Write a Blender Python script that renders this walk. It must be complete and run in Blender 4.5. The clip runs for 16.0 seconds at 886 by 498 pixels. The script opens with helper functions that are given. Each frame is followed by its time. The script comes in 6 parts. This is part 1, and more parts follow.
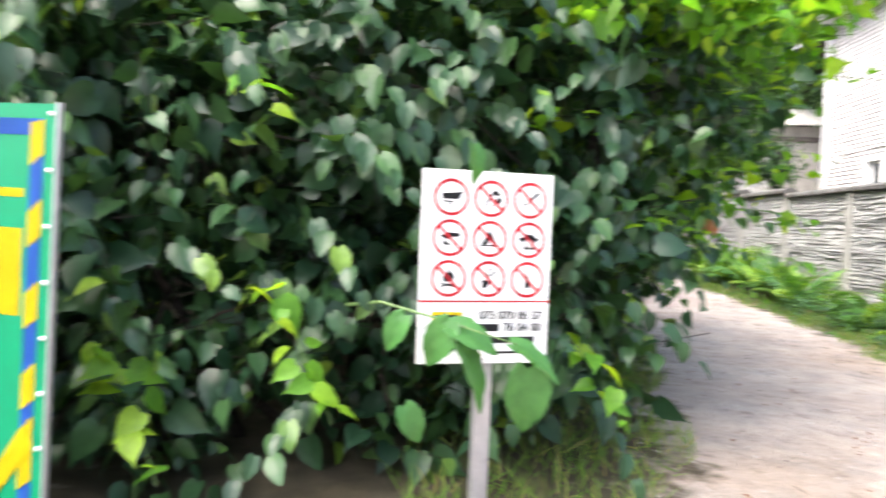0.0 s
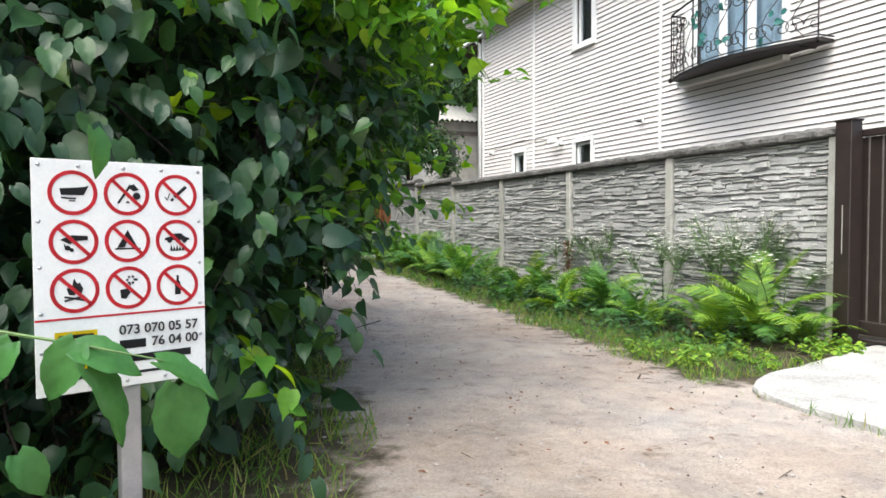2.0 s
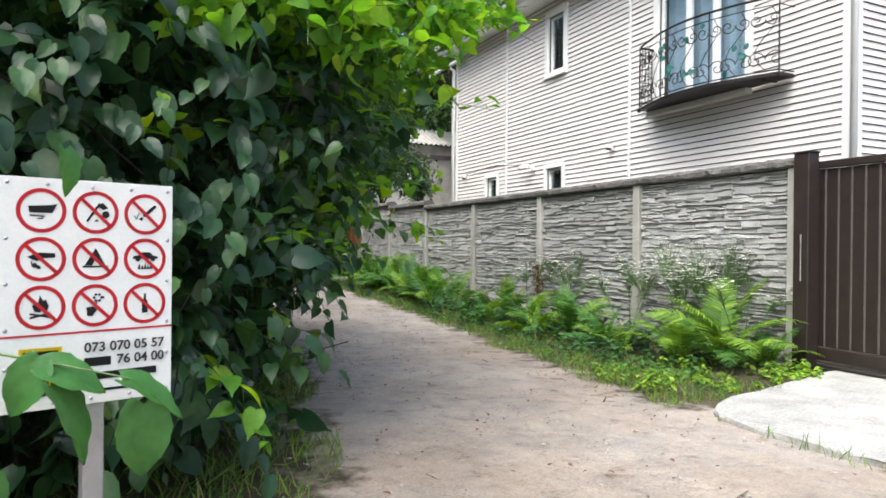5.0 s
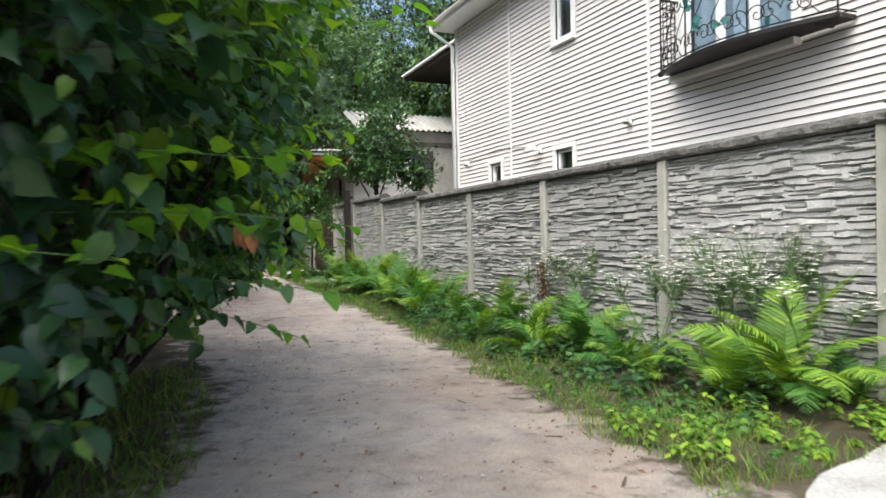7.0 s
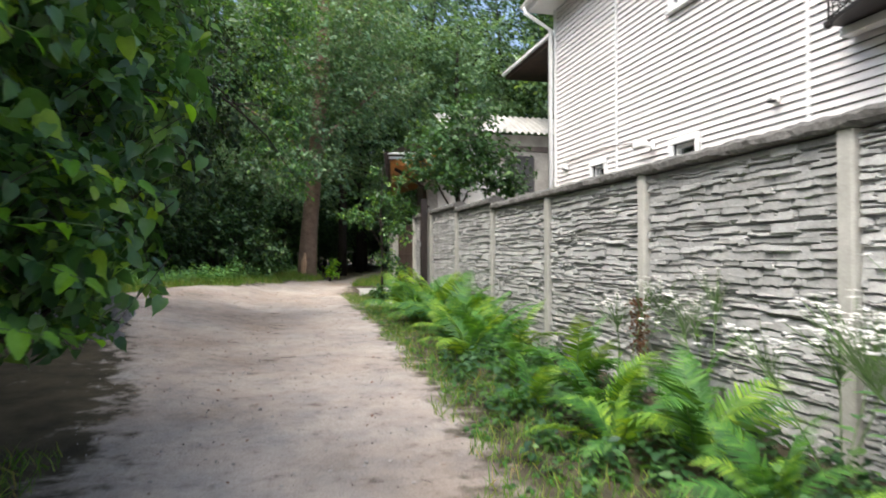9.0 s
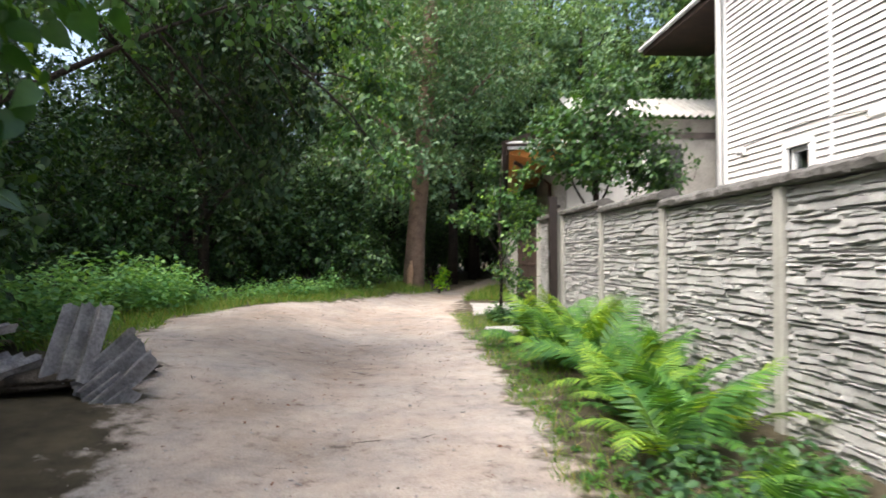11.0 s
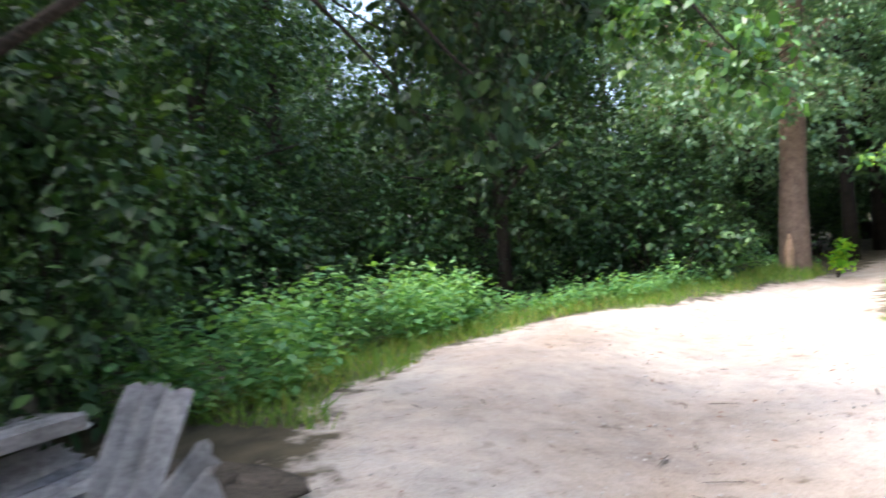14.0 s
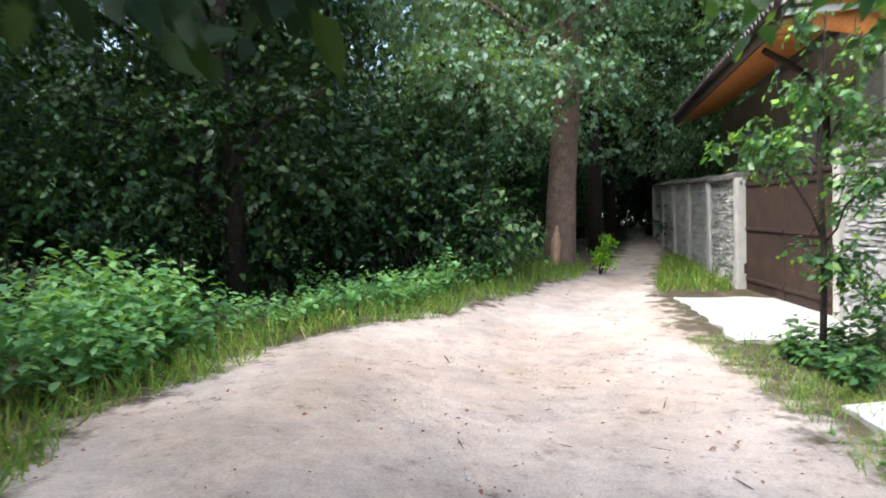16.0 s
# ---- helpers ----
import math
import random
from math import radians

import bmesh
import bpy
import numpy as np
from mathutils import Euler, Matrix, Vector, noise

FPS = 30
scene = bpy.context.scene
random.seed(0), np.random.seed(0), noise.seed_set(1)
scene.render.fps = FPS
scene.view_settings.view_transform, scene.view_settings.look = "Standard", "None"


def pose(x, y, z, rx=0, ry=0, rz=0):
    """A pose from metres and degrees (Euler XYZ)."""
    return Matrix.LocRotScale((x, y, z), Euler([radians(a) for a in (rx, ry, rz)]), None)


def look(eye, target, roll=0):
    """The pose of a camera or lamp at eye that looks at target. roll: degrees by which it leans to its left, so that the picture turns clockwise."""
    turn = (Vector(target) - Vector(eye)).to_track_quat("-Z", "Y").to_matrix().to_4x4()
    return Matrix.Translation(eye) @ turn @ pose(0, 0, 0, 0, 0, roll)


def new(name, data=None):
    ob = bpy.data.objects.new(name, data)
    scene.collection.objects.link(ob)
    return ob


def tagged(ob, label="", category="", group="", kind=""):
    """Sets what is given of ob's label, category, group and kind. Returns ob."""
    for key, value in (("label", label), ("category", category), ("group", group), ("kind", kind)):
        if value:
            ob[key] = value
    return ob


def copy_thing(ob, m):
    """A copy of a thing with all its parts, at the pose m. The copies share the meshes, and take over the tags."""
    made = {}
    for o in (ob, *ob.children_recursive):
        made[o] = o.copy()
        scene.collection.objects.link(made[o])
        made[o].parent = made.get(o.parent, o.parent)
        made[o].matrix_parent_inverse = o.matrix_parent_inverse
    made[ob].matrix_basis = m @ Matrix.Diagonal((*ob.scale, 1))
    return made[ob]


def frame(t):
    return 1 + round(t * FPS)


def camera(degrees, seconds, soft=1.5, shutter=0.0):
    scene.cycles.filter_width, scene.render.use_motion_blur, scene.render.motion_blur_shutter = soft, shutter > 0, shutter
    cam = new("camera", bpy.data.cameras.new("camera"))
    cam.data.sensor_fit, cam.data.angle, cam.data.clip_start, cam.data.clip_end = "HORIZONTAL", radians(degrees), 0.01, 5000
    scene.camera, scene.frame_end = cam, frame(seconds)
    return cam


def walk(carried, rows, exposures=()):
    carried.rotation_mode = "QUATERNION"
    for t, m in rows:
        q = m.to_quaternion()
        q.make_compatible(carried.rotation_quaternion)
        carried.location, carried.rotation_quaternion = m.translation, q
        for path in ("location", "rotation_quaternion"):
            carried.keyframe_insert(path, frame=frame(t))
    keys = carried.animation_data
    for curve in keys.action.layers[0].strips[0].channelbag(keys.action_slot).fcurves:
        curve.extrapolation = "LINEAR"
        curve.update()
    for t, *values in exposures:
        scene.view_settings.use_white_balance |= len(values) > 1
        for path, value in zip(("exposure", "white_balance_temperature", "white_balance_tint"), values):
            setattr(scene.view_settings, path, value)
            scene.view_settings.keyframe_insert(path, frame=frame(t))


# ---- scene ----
cam = camera(66.8, 16.0, 1.6, 0.5)
PATH = [
    (0, (0.509, -0.162, 1.125), (0.41, 1.835, 1.061), 2.2),
    (0.5, (0.546, -0.122, 1.131), (0.869, 1.851, 1.086), 2.2),
    (1, (0.589, -0.118, 1.132), (1.17, 1.794, 1.078), 1.3),
    (1.5, (0.627, -0.09, 1.13), (1.399, 1.754, 1.067), 0.2),
    (2, (0.641, -0.036, 1.138), (1.419, 1.805, 1.064), -0.2),
    (2.5, (0.642, -0.056, 1.133), (1.423, 1.784, 1.06), -0.2),
    (3, (0.636, -0.088, 1.133), (1.433, 1.745, 1.074), 0.0),
    (3.5, (0.631, -0.09, 1.135), (1.436, 1.74, 1.096), 0.5),
    (4, (0.632, -0.099, 1.137), (1.443, 1.729, 1.113), 0.3),
    (4.5, (0.639, -0.104, 1.133), (1.478, 1.711, 1.112), 1.3),
    (5, (0.64, -0.098, 1.137), (1.491, 1.711, 1.132), 0.6),
    (5.2, (0.661, -0.084, 1.141), (1.559, 1.703, 1.14), 0.3),
    (7.3, (2.063, 1.652, 1.198), (2.836, 3.496, 1.176), -0.8),
    (7.5, (2.21, 1.87, 1.189), (2.963, 3.721, 1.253), 0.2),
    (8, (2.694, 2.395, 1.196), (3.406, 4.264, 1.239), -0.4),
    (8.5, (3.145, 2.921, 1.223), (3.709, 4.84, 1.214), -0.8),
    (9, (3.478, 3.483, 1.238), (3.931, 5.431, 1.259), -0.1),
    (9.2, (3.577, 3.695, 1.221), (3.973, 5.653, 1.311), 0.4),
    (11.3, (3.726, 6.702, 1.465), (3.757, 8.702, 1.453), -2.2),
    (11.5, (3.715, 6.962, 1.485), (3.661, 8.96, 1.421), -3.6),
    (12, (3.747, 7.646, 1.541), (3.474, 9.627, 1.587), -1.2),
    (12.5, (3.814, 8.175, 1.531), (3.055, 10.024, 1.611), -2.2),
    (13, (3.653, 8.794, 1.492), (2.651, 10.522, 1.592), -2.6),
    (13.5, (3.628, 9.407, 1.464), (2.665, 11.146, 1.678), -4.3),
    (14, (3.621, 9.943, 1.5), (2.755, 11.746, 1.527), -5.3),
    (14.5, (3.404, 10.499, 1.527), (2.791, 12.4, 1.615), -2.4),
    (15, (3.171, 10.994, 1.579), (2.582, 12.906, 1.588), -3.6),
    (15.5, (2.845, 11.706, 1.718), (2.657, 13.696, 1.681), -1.8),
    (16, (2.754, 12.406, 1.708), (2.623, 14.399, 1.592), -2.0),
]
walk(cam, [(t, look(eye, at, roll)) for t, eye, at, roll in PATH], exposures=[
    (0.0, 2.22, 6150, 9), (1.0, 1.72, 5950, 4), (1.6, 1.36, 6000, 3), (3.0, 1.28, 6000, 3), (5.2, 1.19, 6000, 3), (7.5, 1.19, 6100, 4), (9.2, 1.44, 6100, 6), (11.3, 1.8, 6300, 8),
    (12.0, 2.05, 6300, 8), (13.0, 2.55, 6000, 9), (13.5, 2.68, 6000, 9), (14.5, 2.66, 5800, 8), (16.0, 2.12, 5750, 7)])

# ---- sky and light: bright overcast ----
world = bpy.data.worlds.new("sky")
scene.world = world
world.use_nodes = True
wt = world.node_tree
sky = wt.nodes.new("ShaderNodeTexSky")
sky.sky_type, sky.sun_disc = "NISHITA", False
sky.sun_elevation, sky.sun_rotation = radians(61), radians(236)
sky.dust_density, sky.ozone_density = 7.0, 0.2
wt.links.new(sky.outputs[0], wt.nodes["Background"].inputs[0])
wt.nodes["Background"].inputs[1].default_value = 0.15
sun = new("sun", bpy.data.lights.new("sun", "SUN"))
sun.data.energy, sun.data.angle, sun.data.color = 1.4, radians(70), (1.0, 0.96, 0.90)
sun.matrix_world = look((-25, -17, 56), (0, 0, 0))


# ---- materials ----
def material(name, rough=0.7, metal=0.0, spec=0.5):
    m = bpy.data.materials.new(name)
    m.use_nodes = True
    b = m.node_tree.nodes["Principled BSDF"]
    b.inputs["Roughness"].default_value, b.inputs["Metallic"].default_value = rough, metal
    b.inputs["Specular IOR Level"].default_value = spec
    return m, m.node_tree, b


def node(t, kind, **values):
    n = t.nodes.new("ShaderNode" + kind)
    for k, v in values.items():
        n.inputs[k.replace("_", " ")].default_value = v
    return n


def noise_ramp(t, scale, stops, detail=6.0, vec=None, rough=0.6):
    n = node(t, "TexNoise", Scale=scale, Detail=detail, Roughness=rough)
    if vec is None:
        vec = t.nodes.new("ShaderNodeTexCoord").outputs["Object"]
    t.links.new(vec, n.inputs["Vector"])
    r = t.nodes.new("ShaderNodeValToRGB")
    while len(r.color_ramp.elements) < len(stops):
        r.color_ramp.elements.new(0.5)
    for e, (p, c) in zip(r.color_ramp.elements, stops):
        e.position, e.color = p, (*c, 1)
    t.links.new(n.outputs["Fac"], r.inputs["Fac"])
    return r.outputs["Color"], n.outputs["Fac"]


def mixed(t, a, b, fac, mode="MIX"):
    m = t.nodes.new("ShaderNodeMix")
    m.data_type, m.blend_type = "RGBA", mode
    for sock, v in ((m.inputs["Factor"], fac), (m.inputs["A"], a), (m.inputs["B"], b)):
        if isinstance(v, (int, float)):
            sock.default_value = v
        elif isinstance(v, tuple):
            sock.default_value = (*v, 1)
        else:
            t.links.new(v, sock)
    return m.outputs["Result"]


def bump(t, b, height, strength=0.4, dist=0.01):
    n = node(t, "Bump", Strength=strength, Distance=dist)
    t.links.new(height, n.inputs["Height"])
    t.links.new(n.outputs[0], b.inputs["Normal"])


def rough_stuff(name, stops, fine, scale, rough=0.85, fine_scale=60.0, strength=0.5, dist=0.006, metal=0.0, vary=0.0, spec=0.3):
    """Two scales of colour and a bumped grain."""
    m, t, b = material(name, rough, metal, spec)
    co = t.nodes.new("ShaderNodeNewGeometry").outputs["Position"] if vary < 0 else t.nodes.new("ShaderNodeTexCoord").outputs["Object"]
    col, _ = noise_ramp(t, scale, stops, 5, co)
    grain, h = noise_ramp(t, fine_scale, [(0.3, (1 - fine,) * 3), (0.7, (1 + fine,) * 3)], 6, co)
    col = mixed(t, col, grain, 1.0, "MULTIPLY")
    if vary > 0:
        info = t.nodes.new("ShaderNodeObjectInfo")
        r = t.nodes.new("ShaderNodeValToRGB")
        r.color_ramp.elements[0].color, r.color_ramp.elements[1].color = (1 - vary,) * 3 + (1,), (1 + vary * 0.6,) * 3 + (1,)
        t.links.new(info.outputs["Random"], r.inputs["Fac"])
        col = mixed(t, col, r.outputs["Color"], 1.0, "MULTIPLY")
    t.links.new(col, b.inputs["Base Color"])
    bump(t, b, h, strength, dist)
    return m


def leaf_material(name, colours, rough=0.42, through_light=0.32, spec=0.4, tint=(1.5, 1.35, 0.35)):
    """Leaves: each one its own green, some light coming through."""
    m, t, b = material(name, rough, 0, spec)
    geo = t.nodes.new("ShaderNodeNewGeometry")
    r = t.nodes.new("ShaderNodeValToRGB")
    while len(r.color_ramp.elements) < len(colours):
        r.color_ramp.elements.new(0.5)
    for e, (p, c) in zip(r.color_ramp.elements, colours):
        e.position, e.color = p, (*c, 1)
    t.links.new(geo.outputs["Random Per Island"], r.inputs["Fac"])
    vein, h = noise_ramp(t, 22.0, [(0.3, (0.78, 0.8, 0.75)), (0.7, (1.15, 1.12, 1.1))], 4, geo.outputs["Position"])
    col = mixed(t, r.outputs["Color"], vein, 1.0, "MULTIPLY")
    t.links.new(col, b.inputs["Base Color"])
    bump(t, b, h, 0.25, 0.01)
    tr = t.nodes.new("ShaderNodeBsdfTranslucent")
    t.links.new(mixed(t, col, tint, 1.0, "MULTIPLY"), tr.inputs["Color"])
    mx = t.nodes.new("ShaderNodeMixShader")
    mx.inputs[0].default_value = through_light
    t.links.new(b.outputs[0], mx.inputs[1])
    t.links.new(tr.outputs[0], mx.inputs[2])
    t.links.new(mx.outputs[0], t.nodes["Material Output"].inputs["Surface"])
    return m


def plain(name, c, rough=0.5, metal=0.0, spread=0.12, scale=9.0):
    lo, hi = tuple(v * (1 - spread) for v in c), tuple(min(1, v * (1 + spread)) for v in c)
    return rough_stuff(name, [(0.3, lo), (0.7, hi)], 0.05, scale, rough, 120.0, 0.12, 0.002, metal, spec=0.5)


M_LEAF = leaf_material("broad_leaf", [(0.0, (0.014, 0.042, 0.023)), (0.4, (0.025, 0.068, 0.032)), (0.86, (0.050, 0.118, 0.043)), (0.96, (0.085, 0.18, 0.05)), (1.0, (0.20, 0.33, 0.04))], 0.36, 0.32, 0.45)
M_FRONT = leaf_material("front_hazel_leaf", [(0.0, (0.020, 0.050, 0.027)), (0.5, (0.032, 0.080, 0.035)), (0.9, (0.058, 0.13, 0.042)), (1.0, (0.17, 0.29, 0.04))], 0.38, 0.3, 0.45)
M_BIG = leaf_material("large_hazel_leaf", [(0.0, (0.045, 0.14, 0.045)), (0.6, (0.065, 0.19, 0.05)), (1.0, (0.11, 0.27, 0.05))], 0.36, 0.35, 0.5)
# Hazel green raised in colour to stand for leaves lit by open sky.
M_HAZEL_LIT = leaf_material("lit_hazel_leaf", [(0.0, (0.028, 0.078, 0.032)), (0.45, (0.055, 0.142, 0.048)), (0.85, (0.10, 0.225, 0.06)), (1.0, (0.22, 0.38, 0.045))], 0.36, 0.45, 0.5)
M_YOUNG = leaf_material("young_leaf", [(0.0, (0.11, 0.30, 0.035)), (0.6, (0.18, 0.40, 0.035)), (1.0, (0.32, 0.49, 0.035))], 0.45, 0.62)
M_WOODS = leaf_material("woods_leaf", [(0.0, (0.022, 0.062, 0.026)), (0.4, (0.038, 0.10, 0.036)), (0.8, (0.066, 0.15, 0.046)), (1.0, (0.10, 0.20, 0.045))], 0.42, 0.32, 0.4)
# Woods leaf again, with the deep shade of the woods put into its green.
M_WOODS_SHADE = leaf_material("shaded_woods_leaf", [(0.0, (0.014, 0.040, 0.018)), (0.5, (0.026, 0.068, 0.026)), (1.0, (0.07, 0.14, 0.036))], 0.5, 0.3, 0.3)
# Leaf green taken down to near black to stand for unlit foliage.
M_SHADE_LEAF = leaf_material("deep_shade_leaf", [(0.0, (0.009, 0.026, 0.011)), (0.6, (0.018, 0.046, 0.016)), (1.0, (0.05, 0.09, 0.02))], 0.6, 0.2, 0.2)
# For far trees: the haze of distance is mixed into this pale bluish green.
M_HAZY = leaf_material("hazy_leaf", [(0.0, (0.068, 0.15, 0.085)), (0.5, (0.11, 0.21, 0.12)), (1.0, (0.19, 0.31, 0.17))], 0.42, 0.38, 0.5)
# Fern green with the shade of the clump put into the colour.
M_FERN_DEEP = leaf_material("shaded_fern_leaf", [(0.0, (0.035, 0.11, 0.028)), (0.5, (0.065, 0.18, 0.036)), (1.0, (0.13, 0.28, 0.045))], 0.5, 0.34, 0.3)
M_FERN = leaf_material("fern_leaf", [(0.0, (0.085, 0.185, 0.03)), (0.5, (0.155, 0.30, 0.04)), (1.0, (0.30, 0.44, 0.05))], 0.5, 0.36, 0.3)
M_NETTLE = leaf_material("nettle_leaf", [(0.0, (0.08, 0.21, 0.09)), (0.5, (0.15, 0.32, 0.135)), (1.0, (0.24, 0.43, 0.16))], 0.5, 0.42, 0.35)
M_GRASS = leaf_material("grass_blade", [(0.0, (0.07, 0.155, 0.024)), (0.6, (0.14, 0.26, 0.035)), (0.86, (0.23, 0.30, 0.065)), (1.0, (0.36, 0.28, 0.13))], 0.55, 0.3, 0.3)
M_PETAL = plain("petal", (0.78, 0.77, 0.74), 0.7)
M_DRY = plain("dry_stalk", (0.16, 0.075, 0.04), 0.9, 0, 0.4, 40)
M_WITHERED = plain("withered_leaf", (0.42, 0.18, 0.07), 0.8, 0, 0.25, 30)
M_STEM = plain("green_stem", (0.10, 0.17, 0.05), 0.6, 0, 0.25, 20)
M_BARK = rough_stuff("bark", [(0.3, (0.016, 0.013, 0.010)), (0.7, (0.042, 0.032, 0.025))], 0.5, 5, 0.95, 38, 1.0, 0.03)
M_BARK_PALE = rough_stuff("worn_bark", [(0.3, (0.14, 0.095, 0.07)), (0.7, (0.25, 0.18, 0.135))], 0.35, 6, 0.95, 30, 1.0, 0.03)
M_SCAR = plain("bare_wood", (0.42, 0.27, 0.17), 0.8, 0, 0.25, 14)
M_PANEL = rough_stuff("grey_concrete_stone", [(0.28, (0.23, 0.23, 0.228)), (0.5, (0.33, 0.33, 0.327)), (0.75, (0.41, 0.41, 0.407))], 0.22, 3.2, 0.9, 55, 0.7, 0.008, vary=0.12)
M_POST = rough_stuff("smooth_concrete", [(0.3, (0.33, 0.325, 0.30)), (0.7, (0.45, 0.44, 0.41))], 0.12, 4, 0.85, 70, 0.4, 0.004, vary=0.08)
M_CAP = rough_stuff("weathered_concrete", [(0.3, (0.06, 0.057, 0.053)), (0.6, (0.12, 0.115, 0.11)), (0.85, (0.22, 0.21, 0.20))], 0.4, 7, 0.95, 45, 0.9, 0.012)
M_SLAB = rough_stuff("pale_concrete", [(0.25, (0.24, 0.235, 0.225)), (0.5, (0.35, 0.345, 0.335)), (0.8, (0.43, 0.425, 0.415))], 0.24, 2.6, 0.9, 45, 0.5, 0.006)
M_SIDING = rough_stuff("cream_siding", [(0.3, (0.70, 0.665, 0.655)), (0.7, (0.76, 0.725, 0.715))], 0.04, 0.9, 0.45, 90, 0.1, 0.002, vary=0.03, spec=0.4)
M_WHITE = plain("white_plastic", (0.82, 0.82, 0.82), 0.4, 0, 0.04)
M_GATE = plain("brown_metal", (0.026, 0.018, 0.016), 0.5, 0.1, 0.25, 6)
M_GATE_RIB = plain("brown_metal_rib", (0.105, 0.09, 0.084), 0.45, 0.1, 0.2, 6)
M_IRON = plain("wrought_iron", (0.035, 0.03, 0.03), 0.5, 0.6, 0.3, 20)
M_TEAL = plain("teal_paint", (0.02, 0.12, 0.105), 0.5, 0, 0.3, 30)
M_ROOF = plain("brown_roof_sheet", (0.11, 0.09, 0.085), 0.6, 0.1, 0.3, 4)
M_SLATE = rough_stuff("old_slate_sheet", [(0.3, (0.20, 0.195, 0.20)), (0.5, (0.36, 0.35, 0.36)), (0.75, (0.52, 0.505, 0.51))], 0.3, 4, 0.95, 35, 0.6, 0.006)
M_PALE_SLATE = rough_stuff("pale_slate_roof", [(0.3, (0.50, 0.49, 0.47)), (0.7, (0.66, 0.65, 0.63))], 0.15, 2, 0.9, 30, 0.4, 0.006)
M_BLOCK = rough_stuff("grey_block_wall", [(0.3, (0.25, 0.24, 0.225)), (0.7, (0.40, 0.385, 0.36))], 0.2, 2.5, 0.95, 30, 0.6, 0.008)
M_RENDER = rough_stuff("white_render", [(0.3, (0.60, 0.59, 0.575)), (0.7, (0.74, 0.73, 0.71))], 0.08, 1.5, 0.9, 60, 0.4, 0.004)
M_ORANGE = rough_stuff("orange_timber", [(0.3, (0.50, 0.19, 0.045)), (0.7, (0.68, 0.30, 0.08))], 0.2, 4, 0.6, 40, 0.3, 0.003)
M_RUST = rough_stuff("rusty_brown_metal", [(0.3, (0.026, 0.017, 0.014)), (0.6, (0.045, 0.027, 0.02)), (0.85, (0.09, 0.047, 0.028))], 0.25, 3, 0.75, 40, 0.3, 0.003)
M_RED = plain("red_paint", (0.60, 0.022, 0.035), 0.4, 0, 0.06)
M_BLACK = plain("black_paint", (0.012, 0.012, 0.014), 0.5, 0, 0.1)
M_BOARD = plain("white_sign_sheet", (0.64, 0.645, 0.64), 0.35, 0, 0.03)
M_ALU = plain("grey_metal", (0.40, 0.40, 0.42), 0.4, 0.7, 0.12, 14)
M_GREEN = plain("green_print", (0.0, 0.19, 0.085), 0.4, 0, 0.05)
M_BLUE = plain("blue_print", (0.025, 0.11, 0.46), 0.4, 0, 0.05)
M_YELLOW = plain("yellow_print", (0.66, 0.51, 0.0), 0.4, 0, 0.05)
M_STICK = plain("dark_twig", (0.06, 0.045, 0.035), 0.9, 0, 0.3, 30)
M_STONE = plain("pebble", (0.34, 0.31, 0.29), 0.9, 0, 0.3, 30)


def glass_material():
    m, t, b = material("window_glass", 0.03, 0, 0.5)
    b.inputs["Base Color"].default_value = (0.9, 0.95, 1.0, 1)
    b.inputs["Transmission Weight"].default_value = 1.0
    b.inputs["IOR"].default_value = 1.45
    return m


M_GLASS = glass_material()
M_CURTAIN = plain("pale_blue_curtain", (0.42, 0.55, 0.66), 0.9, 0, 0.2, 5)
# Near-black standing in for shade: rooms behind glass and gaps under siding laps.
M_DARK = plain("unlit_dark", (0.05, 0.05, 0.055), 0.9)


